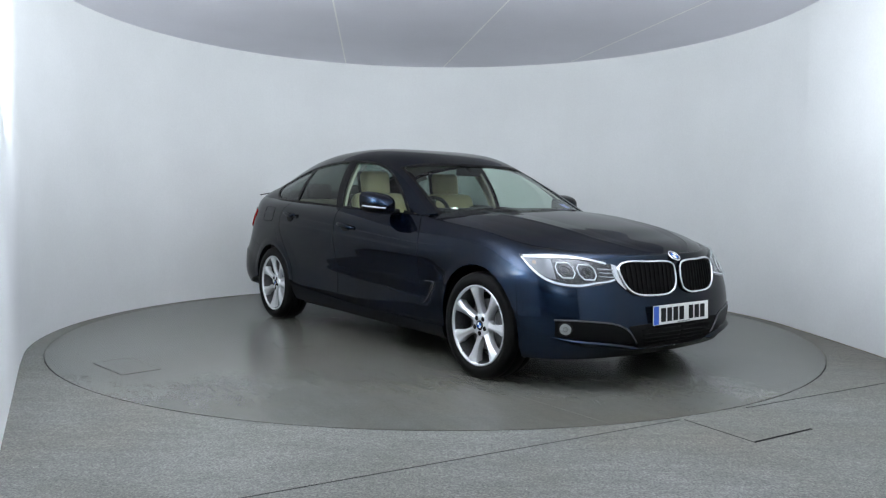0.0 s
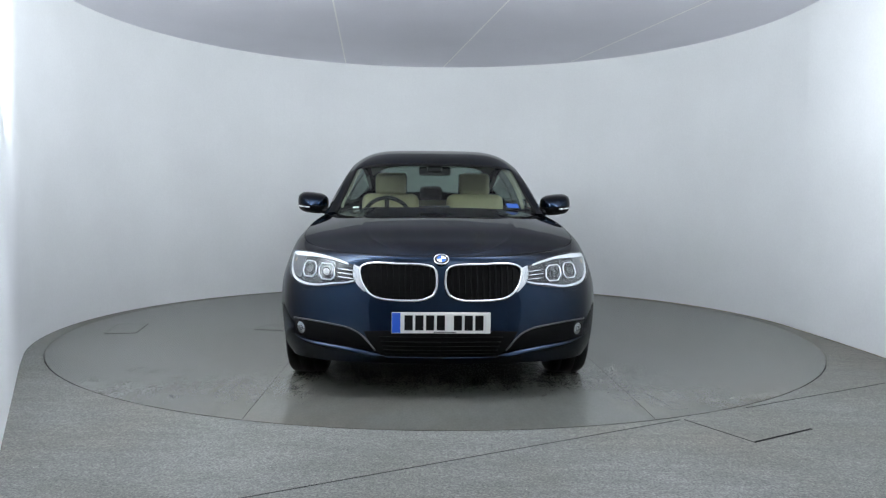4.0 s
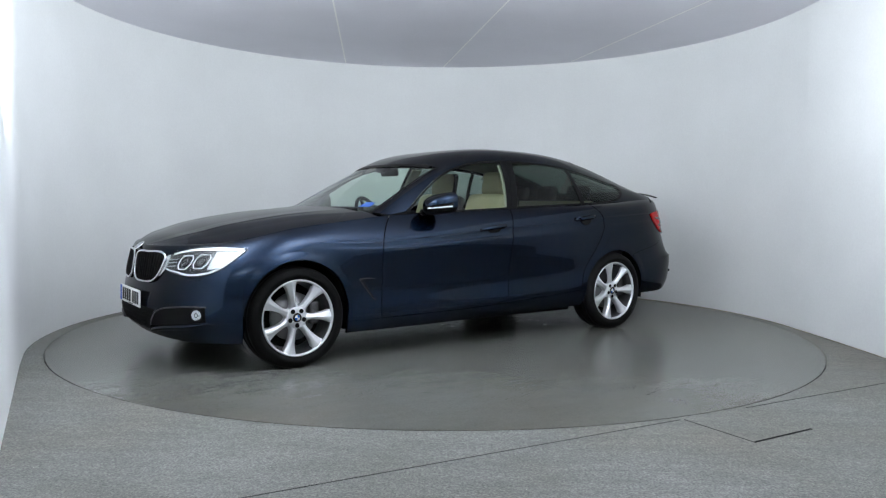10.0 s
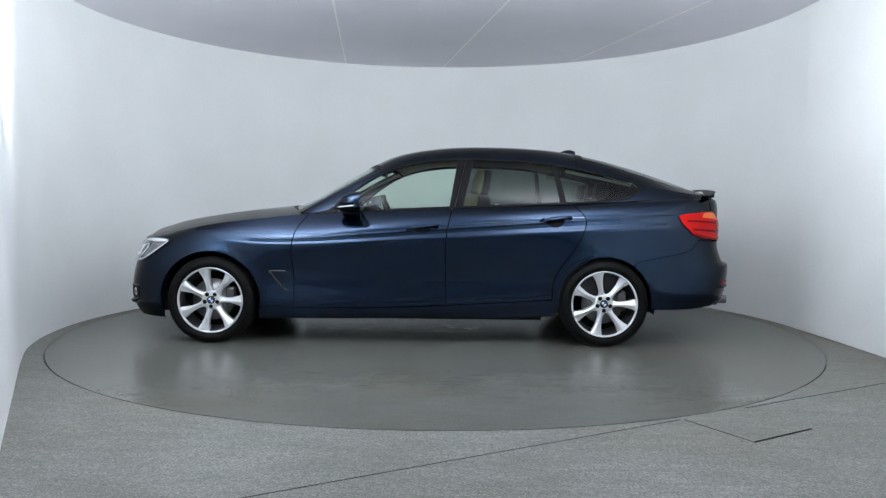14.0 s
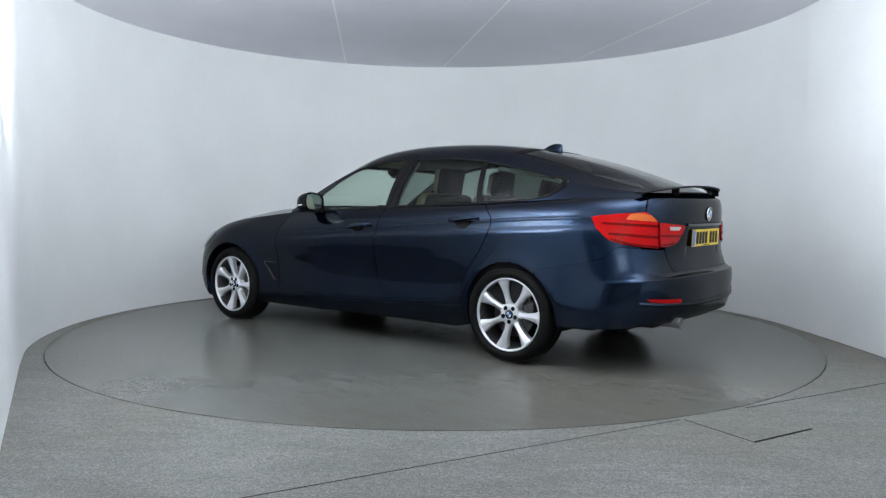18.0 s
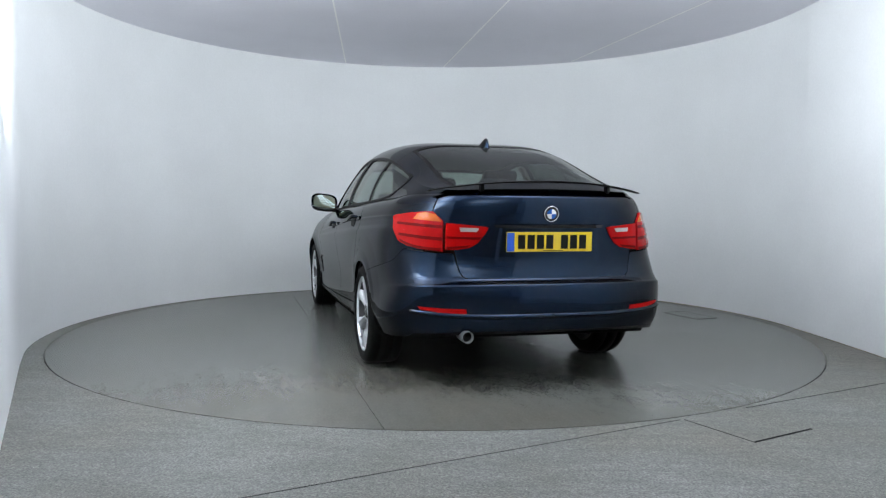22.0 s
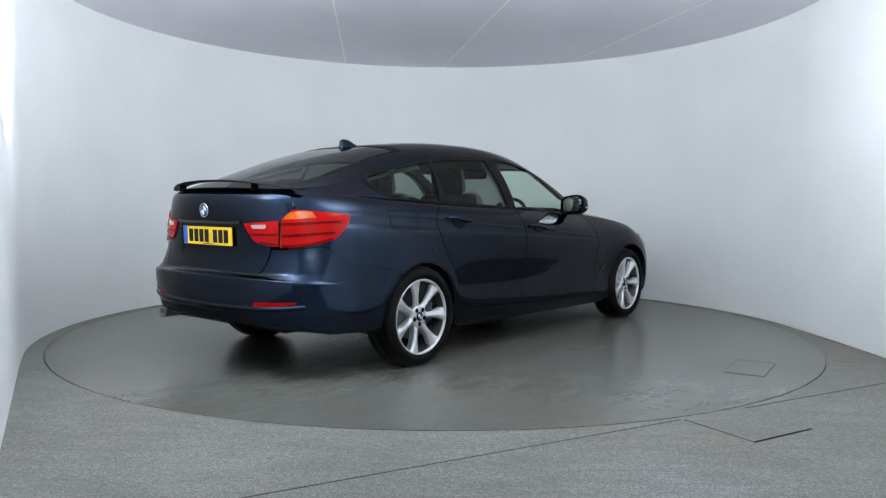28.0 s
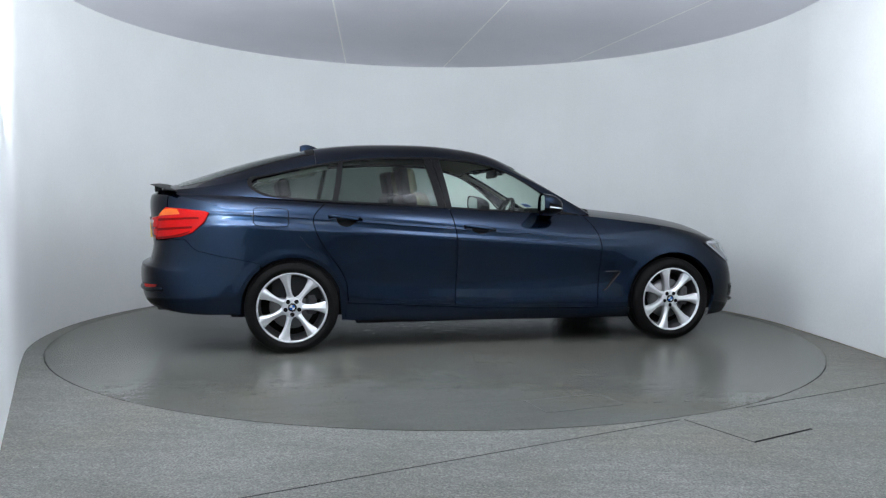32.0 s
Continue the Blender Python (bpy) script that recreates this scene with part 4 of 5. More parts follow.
def build_front(root, made):
    fb = made["front_bumper"]
    # kidney grilles
    shape = [(.043, 2.74), (.09, 2.59), (.18, 2.54), (.29, 2.565), (.36, 2.67), (.405, 2.90), (.432, 3.28), (.430, 3.60), (.39, 3.78), (.24, 3.85), (.10, 3.84), (.042, 3.72), (.024, 3.40), (.028, 2.95)]
    g = new("kidney_grille"), new("kidney_grille")
    for o in g:
        o.parent = root
    lower, upper = [(.030, 3.2), (.045, 2.78), (.10, 2.60), (.20, 2.55), (.30, 2.58), (.37, 2.72), (.428, 3.3)], [(.030, 3.3), (.044, 3.70), (.10, 3.82), (.22, 3.84), (.33, 3.80), (.40, 3.68), (.428, 3.4)]
    skin_on("mesh_backing", stretch(side, lower, upper, 34, 14), UNDER, g, lip=0, offset=0.003)
    rod("surround", along(side, shape, 70, 0.010, closed=True), 0.0075, CHROME, g, "chrome grille surround", closed=True)
    skin_on("surround_cheek", stretch(side, [(.400, 2.84), (.434, 3.28), (.432, 3.60)], [(.412, 2.80), (.472, 3.22), (.470, 3.70)], 12, 4), SATIN, g, "satin silver grille cheek", lip=0.006, offset=0.006)
    for k in range(11):
        u = .058 + .033 * k
        lo = np.interp(u, [.03, .045, .10, .20, .30, .37, .41, .428], [3.1, 2.80, 2.62, 2.57, 2.60, 2.74, 2.98, 3.2])
        hi = np.interp(u, [.03, .045, .10, .22, .33, .40, .428], [3.4, 3.68, 3.79, 3.81, 3.77, 3.64, 3.45])
        rod("slat", along(side, [(u, lo), (u, (lo + hi) / 2), (u, hi)], 7, 0.008), 0.0055, UNDER, g, n=6)
    # lower intake, fog lamp pockets and lip
    skin_on("lower_intake", stretch(side, [(0, .50), (.15, .50), (.315, .53)], [(0, 1.55), (.2, 1.55), (.415, 1.50)], 26, 10), UNDER, fb, "black lower air intake", lip=0.004, offset=0.003)
    for v in (.70, .86, 1.02, 1.18, 1.34):
        rod("intake_slat", along(side, [(0, v), (.16, v), (.30 + .05 * (v - .8), v)], 12, 0.006), 0.003, UNDER, fb, n=6)
    pocket_lo = [(.350, .82), (.46, .90), (.62, 1.03), (.75, 1.12), (.87, 1.22)]
    pocket_hi = [(.43, 1.38), (.50, 1.58), (.60, 1.68), (.75, 1.75), (.866, 1.75)]
    skin_on("fog_lamp_pocket", stretch(side, pocket_lo, pocket_hi, 34, 10), BLACK, fb, "black fog lamp pocket", lip=0.004, offset=0.003)
    rod("pocket_edge", along(side, [(.35, .82), (.39, 1.16), (.43, 1.40), (.50, 1.59), (.60, 1.69), (.75, 1.76), (.87, 1.76)], 40, 0.003), 0.0045, DARKMETAL, fb)
    # ledge under the pockets, standing proud and facing up
    lip = np.array([(.300, .56), (.40, .72), (.50, .86), (.64, .98), (.78, 1.07), (.90, 1.20)])
    taper = np.clip(np.minimum(np.arange(50) / 5, np.arange(49, -1, -1) / 16), 0, 1)[:, None]
    flush = along(side, lip, 50, 0.001)
    rows = [flush + (along(side, lip + np.array([0, dv]), 50, off) - flush) * taper for dv, off in ((.07, .002), (.045, .014), (.0, .024), (-.05, .026), (-.12, .020), (-.26, .002))]
    for sgn, pa in zip((1, -1), fb):
        v = [(p[0], sgn * p[1], p[2]) for r in rows for p in r]
        piece("bumper_lip", v, grid_faces(6, 50, sgn > 0), PAINT, pa, "painted ledge under the fog lamp pocket")
    rod("bumper_edge", along(side, [(0, .44), (.16, .44), (.30, .46)], 24, 0.001), 0.006, PAINT, fb)
    fog = new("fog_lamp"), new("fog_lamp")
    for o in fog:
        o.parent = root
    skin_on("reflector", disc_on(side, .812, 1.47, .032), CHROME, fog, lip=0.0, offset=0.0045)
    skin_on("lens", disc_on(side, .812, 1.47, .033, rings=5), LENS, fog, lip=0.003, offset=0.008)
    rod("bezel", ring_on(side, .812, 1.47, .036, offset=0.004), 0.0045, BLACK, fog, closed=True)
    rod("bulb_holder", ring_on(side, .812, 1.47, .012, 12, offset=0.004), 0.003, DARKMETAL, fog, closed=True)
    # headlamp washer flaps
    rod("washer_flap_joint", along(side, [(.70, 2.72), (.76, 2.70), (.80, 2.715), (.795, 2.80), (.745, 2.79), (.70, 2.80)], 30, 0.0002, smooth=False, closed=True), 0.0009, BLACK, fb, "thin joint round the headlamp washer flap", closed=True, n=5)
    # headlamps
    hl = new("headlamp"), new("headlamp")
    for o in hl:
        o.parent = root
        tagged(o, "clear headlamp with two ringed projectors")
    lo = [(.462, 3.10), (.55, 2.96), (.66, 2.86), (.78, 2.84), (.87, 2.98), (.94, 3.28), (1.012, 3.80)]
    hi = [(.452, 3.60), (.52, 3.79), (.60, 3.93), (.70, 4.02), (.80, 4.03), (.91, 3.95), (1.016, 3.84)]
    skin_on("housing", stretch(side, lo, hi, 50, 16), HOUSING, hl, "grey lamp housing", lip=0.004, offset=0.002)
    inner_lo, inner_hi = [(.585, 3.02), (.66, 2.95), (.77, 2.93), (.86, 3.06), (.935, 3.34), (1.0, 3.77)], [(.575, 3.72), (.64, 3.82), (.72, 3.89), (.82, 3.90), (.92, 3.86), (1.004, 3.80)]
    skin_on("reflector", stretch(side, inner_lo, inner_hi, 40, 12), LAMPDARK, hl, "dark lamp bowl", lip=0.003, offset=0.004)
    skin_on("outer_reflector", stretch(side, [(.812, 3.06), (.86, 3.10), (.93, 3.38), (.99, 3.74)], [(.806, 3.86), (.86, 3.86), (.92, 3.83), (.994, 3.79)], 24, 8), SILVERLAMP, hl, "bright silver outer reflector", lip=0.003, offset=0.006)
    for u, v, r in ((.850, 3.42, .038),):
        skin_on("reflector_bowl", disc_on(side, u, v, r), SILVERLAMP, hl, "bright indicator bowl", lip=0.003, offset=0.008)
    skin_on("brow", stretch(side, [(.50, 3.66), (.60, 3.79), (.70, 3.83), (.80, 3.80), (.90, 3.76), (.985, 3.76)], [(.50, 3.73), (.60, 3.89), (.70, 3.98), (.80, 4.0), (.91, 3.93), (.99, 3.85)], 40, 5), BADGEWHITE, hl, "white light-guide brow", lip=0.004, offset=0.010)
    skin_on("lower_trim", stretch(side, [(.47, 3.12), (.52, 3.03), (.58, 2.98), (.66, 2.88), (.78, 2.87), (.87, 3.0), (.94, 3.30), (1.005, 3.76)], [(.47, 3.165), (.52, 3.075), (.58, 3.025), (.66, 2.94), (.78, 2.94), (.862, 3.07), (.93, 3.36), (.995, 3.78)], 44, 4), BADGEWHITE, hl, "pale silver lower trim", lip=0.004, offset=0.008)
    for u, v, r in ((.630, 3.33, .041), (.748, 3.36, .045)):
        box_lo = [(u - .052, v + .05), (u - .046, v - .24), (u, v - .28), (u + .046, v - .24), (u + .052, v + .05)]
        box_hi = [(u - .052, v + .06), (u - .046, v + .24), (u, v + .30), (u + .046, v + .24), (u + .052, v + .06)]
        skin_on("projector", stretch(side, box_lo, box_hi, 20, 8), LAMPDARK, hl, "dark projector bowl", lip=0.0, offset=0.0065)
        skin_on("projector_lens", disc_on(side, u, v, r * .55, rings=5), LENS, hl, lip=0.006, offset=0.014)
        skin_on("projector_core", disc_on(side, u, v, r * .5), GLOSSBLACK, hl, lip=0.0, offset=0.009)
        ring = [(u - .030, v + .26), (u - .048, v + .12), (u - .048, v - .10), (u - .028, v - .25), (u + .028, v - .25), (u + .048, v - .10), (u + .048, v + .12), (u + .030, v + .26)]
        rod("halo_ring", along(side, ring, 40, 0.010, smooth=False, closed=True), 0.0040, BADGEWHITE, hl, "white halo ring", closed=True)
        rod("inner_ring", ring_on(side, u, v, r * .60, offset=0.011), 0.003, DARKMETAL, hl, closed=True)
    for k in range(3):
        v = 3.20 + .13 * k
        rod("fin", along(side, [(.470, v), (.51, v + .005), (.562, v + .01)], 6, 0.008), 0.0034, SATIN, hl, "small chrome fin", n=6)
    skin_on("side_marker", stretch(side, [(.905, 3.52), (.930, 3.54)], [(.903, 3.66), (.925, 3.66)], 6, 6), PALEAMBER, hl, "faint amber side marker", lip=0.002, offset=0.008)
    skin_on("lens", stretch(side, lo, hi, 50, 16), LENS, hl, "clear plastic lens", lip=0.012, offset=0.020)
    # number plate: dark bars in place of its characters
    plate("front_number_plate", root, "pressed white number plate with a blue strip", WHITEPLATE, 2.262, 0.440, 1, -1.5)
    badge("bonnet_badge", root, side, 0.0, 4.14, 0.041)


def plate(name, root, label, mat, x, z, facing, lean):
    """Number plate of 520 x 111 mm, its middle at x and z; facing 1 to the front, -1 to the rear; lean in degrees."""
    p = part(name, box_bm(0.006, 0.520, 0.111, 0.002), mat, root, label)
    p.matrix_local = pose(x, 0, z, 0, lean, 0 if facing > 0 else 180)
    part("blue_strip", box_bm(0.002, 0.044, 0.105, 0), PLATEBLUE, p).location = (0.0035, -0.236, 0)
    y = -0.196
    for k, wd in enumerate((.05, .05, .05, .05, 0, .05, .05, .05)):
        if not wd:
            y += 0.033
            continue
        part("character_bar", box_bm(0.0015, wd * 0.86, 0.079, 0), PLATEBLACK, p).location = (0.0036, y + wd / 2, 0)
        y += wd + 0.0065
    part("maker_line", box_bm(0.001, 0.12, 0.004, 0), PLATEBLACK, p).location = (0.0036, 0.02, -0.049)
    return p


def badge(name, root, surface, u, v, r):
    """Round emblem: chrome rim, dark ring and four plain quarters in blue and white."""
    p, n, _, _ = frame_at(surface, u, v)
    n[1] = 0
    if n[0] > 0:
        n = np.array([.62, 0, .78])
    n /= np.linalg.norm(n)
    b = new(name)
    b.parent = root
    tagged(b, "round chrome-rimmed emblem with blue and white quarters")
    rot = Vector(n).to_track_quat("Z", "Y").to_matrix().to_4x4()
    b.matrix_local = Matrix.Translation(Vector(p) + Vector(n) * 0.004) @ rot
    vv, ff = lathe([(0.0, -.004), (r, -.004), (r, .004), (r * .93, .007), (r * .88, .004)], 40)
    piece("rim", [(x, z, y) for x, y, z in vv], [f[::-1] for f in ff], CHROME, b)
    vv, ff = lathe([(r * .90, .003), (r * .60, .0045)], 40)
    piece("dark_ring", [(x, z, y) for x, y, z in vv], ff, GLOSSBLACK, b)
    for q in range(4):
        vs = [(0, 0, .006)] + [(r * .62 * math.cos(a), r * .62 * math.sin(a), .0055) for a in np.linspace(q * math.pi / 2, (q + 1) * math.pi / 2, 9)]
        piece("quarter", vs, [(0, k, k + 1) for k in range(1, 9)], BADGEBLUE if q % 2 else BADGEWHITE, b, smooth=False)
    return b


def build_rear(root, made):
    rb, tg = made["rear_bumper"], made["tailgate"]
    tl = new("tail_lamp"), new("tail_lamp")
    ti = new("tailgate_lamp"), new("tailgate_lamp")
    for o in tl + ti:
        o.parent = root
        tagged(o, "glossy red tail lamp with dark bands")
    lo = [(4.895, 3.913), (4.925, 3.705), (5.00, 3.506), (5.08, 3.445), (5.19, 3.427), (5.31, 3.414)]
    hi = [(4.893, 3.939), (4.95, 3.974), (5.03, 4.02), (5.12, 4.06), (5.20, 4.09), (5.275, 3.896)]
    skin_on("lens", stretch(side, lo, hi, 46, 16, False), RED, tl, "red lamp lens", lip=0.012, offset=0.010)
    skin_on("indicator", stretch(side, [(5.09, 3.90), (5.17, 3.89), (5.270, 3.880)], [(5.11, 4.02), (5.16, 4.055), (5.225, 4.02)], 20, 5, False), AMBER, tl, "amber indicator band", lip=0.002, offset=0.0125)
    for v, a, b in ((3.809, 4.96, 5.28), (3.618, 5.0, 5.295)):
        skin_on("dark_band", stretch(side, [(a, v - .026), (b, v - .039)], [(a, v + .017), (b, v + .013)], 20, 3), DARKRED, tl, lip=0.002, offset=0.0125)
    skin_on("light_bar", stretch(side, [(5.0, 3.688), (5.29, 3.679)], [(4.985, 3.748), (5.286, 3.748)], 20, 3), RED, tl, lip=0.002, offset=0.014)
    skin_on("lower_edge", stretch(side, [(5.02, 3.506), (5.08, 3.458), (5.30, 3.423)], [(5.01, 3.540), (5.08, 3.497), (5.30, 3.466)], 20, 3), DARKRED, tl, lip=0.002, offset=0.0125)
    lo = [(5.322, 3.440), (5.39, 3.452), (5.45, 3.485), (5.49, 3.555), (5.522, 3.685), (5.536, 3.774)]
    hi = [(5.293, 3.870), (5.38, 3.853), (5.43, 3.844), (5.47, 3.835), (5.51, 3.826), (5.538, 3.809)]
    skin_on("lens", stretch(side, lo, hi, 30, 14, False), RED, ti, "red lamp lens", lip=0.010, offset=0.009)
    skin_on("reversing_lamp", stretch(side, [(5.385, 3.735), (5.475, 3.735)], [(5.375, 3.80), (5.485, 3.795)], 14, 4), CLEARLAMP, ti, "clear reversing lamp", lip=0.002, offset=0.0115)
    skin_on("dark_band", stretch(side, [(5.315, 3.618), (5.50, 3.618)], [(5.312, 3.653), (5.51, 3.653)], 14, 3), DARKRED, ti, lip=0.002, offset=0.0115)
    skin_on("lower_edge", stretch(side, [(5.328, 3.452), (5.44, 3.492)], [(5.328, 3.490), (5.455, 3.53)], 14, 3), DARKRED, ti, lip=0.002, offset=0.0115)
    # tailgate details
    skin_on("grip_strip", stretch(side, [(5.58, 3.809), (U_END, 3.809)], [(5.57, 3.861), (U_END, 3.861)], 20, 3), GLOSSBLACK, tg, "gloss black grip strip", lip=0.006, offset=0.010)
    plate("rear_number_plate", root, "pressed yellow number plate with a blue strip", YELLOWPLATE, -2.456, 0.856, -1, 2.0)
    badge("tailgate_badge", root, side, U_END - 1e-3, 4.07, 0.045)
    # bumper details
    skin_on("reflector", stretch(side, [(5.215, 1.33), (5.33, 1.25), (5.44, 1.21)], [(5.20, 1.41), (5.33, 1.37), (5.437, 1.35)], 20, 4), RED, rb, "red bumper reflector", lip=0.004, offset=0.004)
    rod("bumper_ridge", along(side, [(5.16, 1.26), (5.3, 1.20), (5.45, 1.165), (5.7, 1.15), (U_END, 1.15)], 50, -0.003), 0.016, PAINT, rb)
    skin_on("lower_valance", stretch(side, [(5.10, .02), (5.4, .02), (U_END, .02)], [(5.15, .28), (5.45, .40), (U_END, .42)], 30, 6), BLACK, rb, "black rear valance", lip=0.004, offset=0.003)
    e = new("exhaust")
    e.parent = root
    e.location = (-2.44, 0.487, 0.335)
    e.rotation_euler = (0, 0, radians(90))
    vv, ff = lathe([(.030, -.20), (.034, .03), (.0335, .045), (.029, .045), (.028, -.05), (.0, -.05)], 28)
    piece("tailpipe", vv, ff, STEEL, e, "round chrome tailpipe")
    vv, ff = lathe([(.0275, .02), (.0, .0)], 20)
    piece("bore", vv, ff, UNDER, e)
    # raised spoiler
    s = new("spoiler")
    s.parent = root
    tagged(s, "raised black rear spoiler blade on two posts")
    ys = np.linspace(-0.66, 0.66, 45)
    prof = [(0, 0), (-.025, .006), (-.06, .009), (-.10, .007), (-.125, .002), (-.10, -.004), (-.06, -.005), (-.025, -.004)]
    verts = []
    for y in ys:
        q = abs(y) / 0.66
        c = 1 - 0.55 * q ** 2.5
        x0 = -2.35 + 0.12 * q ** 2.2
        z0 = 1.192 - 0.054 * q ** 2.2
        verts += [(x0 + a * c, y, z0 + b * (1 - .4 * q)) for a, b in prof]
    k = len(prof)
    faces = [(i * k + j, i * k + (j + 1) % k, (i + 1) * k + (j + 1) % k, (i + 1) * k + j) for i in range(44) for j in range(k)] + [tuple(range(k))[::-1], tuple(range(44 * k, 45 * k))]
    piece("blade", verts, faces, BLACK, s)
    for y in (-.385, .385):
        part("post", box_bm(.05, .018, .046, .006, pose(-2.385, y, 1.155)), BLACK, s)
    # roof aerial
    f = new("roof_aerial")
    f.parent = root
    verts, faces = [], []
    for t in np.linspace(0, 1, 12):
        x, h, w = -1.185 - .175 * t, .062 * (math.sin(math.pi * min(t * .62, 1)) ** 1.2) + .001, .034 * math.sin(math.pi * (.08 + .84 * t)) ** .6
        zb = float(ROOF_Z(x)[0]) - 0.006
        verts += [(x, w * a, zb + h * b) for a, b in ((1, 0), (.62, .35), (.22, .8), (0, 1), (-.22, .8), (-.62, .35), (-1, 0))]
    for i in range(11):
        for j in range(6):
            faces.append((i * 7 + j, i * 7 + j + 1, (i + 1) * 7 + j + 1, (i + 1) * 7 + j))
    faces += [tuple(range(7))[::-1], tuple(range(77, 84))]
    piece("fin", verts, faces, PAINT, f, "shark-fin aerial in body colour")


def build_sides(root, made):
    fw, rw, fd, rd = made["front_wing"], made["rear_wing"], made["front_door"], made["rear_door"]
    skin_on("side_gill", stretch(side, [(1.838, 2.43), (1.88, 2.14), (1.945, 1.74)], [(1.862, 2.43), (1.90, 2.14), (1.955, 1.74)], 12, 4), BLACK, fw, "black air outlet", lip=0.003, offset=0.002)
    rod("gill_trim", along(side, [(1.95, 2.46), (1.89, 2.47), (1.83, 2.44), (1.86, 2.22), (1.90, 1.98), (1.94, 1.74), (1.972, 1.70)], 30, 0.002, smooth=False), 0.0055, GLOSSBLACK, fw)
    # fuel flap on the right-hand wing
    pts = along(side, [(4.345, 3.70), (4.45, 3.67), (4.55, 3.68), (4.568, 3.75), (4.565, 4.10), (4.55, 4.16), (4.45, 4.19), (4.35, 4.18), (4.335, 4.1), (4.335, 3.76)], 60, 0.0, closed=True, smooth=False)
    v, f = tube([(p[0], -p[1], p[2]) for p in pts], 0.0028, 6, True)
    piece("fuel_flap_joint", v, f, BLACK, rw[1], "thin dark joint round the fuel flap")
    for door, u, v in ((fd, 2.965, 3.975), (rd, 3.945, 3.945)):
        # a black disc stands in for the shade inside the handle bowl
        skin_on("handle_bowl_shade", disc_on(side, u, v - .01, .062, squash=.62, rings=6), BLACK, door, "shade of the handle bowl painted as a black disc", lip=0.0, offset=0.005)
        for sgn, d in zip((1, -1), door):
            verts = []
            for t in np.linspace(-1, 1, 25):
                q = (1 - t * t) ** 0.5
                p, nn, su, sv = frame_at(side, u + .122 * t, v + .05 + .03 * t)
                up = np.array([0, 0, 1.0]) - nn * nn[2]
                c0 = p + nn * (.006 + .032 * (1 - t ** 4))
                hh, dd = .005 + .0115 * q, .004 + .006 * q
                verts += [(c0 + up * hh * math.sin(a) + nn * dd * math.cos(a)) * np.array([1, sgn, 1]) for a in np.linspace(0, 2 * math.pi, 12, endpoint=False)]
            faces = [(i * 12 + j, i * 12 + (j + 1) % 12, (i + 1) * 12 + (j + 1) % 12, (i + 1) * 12 + j) for i in range(24) for j in range(12)]
            piece("door_handle", verts, faces + [tuple(range(12)), tuple(range(288, 300))], PAINT, d, "body-coloured pull handle")
    # mirrors
    for sgn in (1, -1):
        m = new("door_mirror")
        m.parent = root
        verts, faces = [], []
        nu, nv = 14, 20
        for i in range(nu):
            t = i / (nu - 1)
            x = 0.345 + 0.17 * t
            r = (1 - (t ** 2.6)) ** 0.5 if t < 1 else 0.0
            for j in range(nv):
                a = 2 * math.pi * j / nv
                ca, sa = math.cos(a), math.sin(a)
                ex = 0.62
                yy = 0.117 * r * math.copysign(abs(ca) ** ex, ca)
                zz = 0.077 * r * math.copysign(abs(sa) ** ex, sa)
                verts.append((x - 0.25 * yy * 0.6, 0.928 + yy, 1.068 + zz + 0.10 * yy - 0.12 * (x - .345)))
        for i in range(nu - 1):
            for j in range(nv):
                faces.append((i * nv + j, (i + 1) * nv + j, (i + 1) * nv + (j + 1) % nv, i * nv + (j + 1) % nv))
        V = [(x, sgn * y, z) for x, y, z in verts]
        upper = [f for f in faces if sum(verts[k][2] - 0.10 * (verts[k][1] - .928) for k in f) / 4 > 1.045]
        lower = [f for f in faces if f not in upper]
        piece("cap", V, upper, PAINT, m, "body-coloured mirror cap")
        piece("shell", V, lower, BLACK, m, "black lower mirror shell")
        ring = verts[:nv]
        piece("mirror_glass", [(0.352 - 0.15 * (y - .928), sgn * (.928 + (y - .928) * .84), 1.066 + (z - 1.066) * .82) for x, y, z in ring], [tuple(range(nv))], MIRROR, m, "mirror glass", smooth=False)
        pts = [(x, sgn * y, z) for x, y, z in [(.372, 1.043, 1.048), (.41, 1.038, 1.044), (.45, 1.021, 1.040), (.485, .985, 1.036), (.508, .938, 1.032)]]
        v, f = tube(pts, 0.0055, 6)
        piece("indicator", v, f, BADGEWHITE, m, "thin clear indicator strip")
        v, f = tube([(.47, sgn * .80, 1.002), (.455, sgn * .835, 1.006), (.44, sgn * .87, 1.02), (.43, sgn * .90, 1.035)], 0.024, 10)
        piece("arm", v, f, BLACK, m)


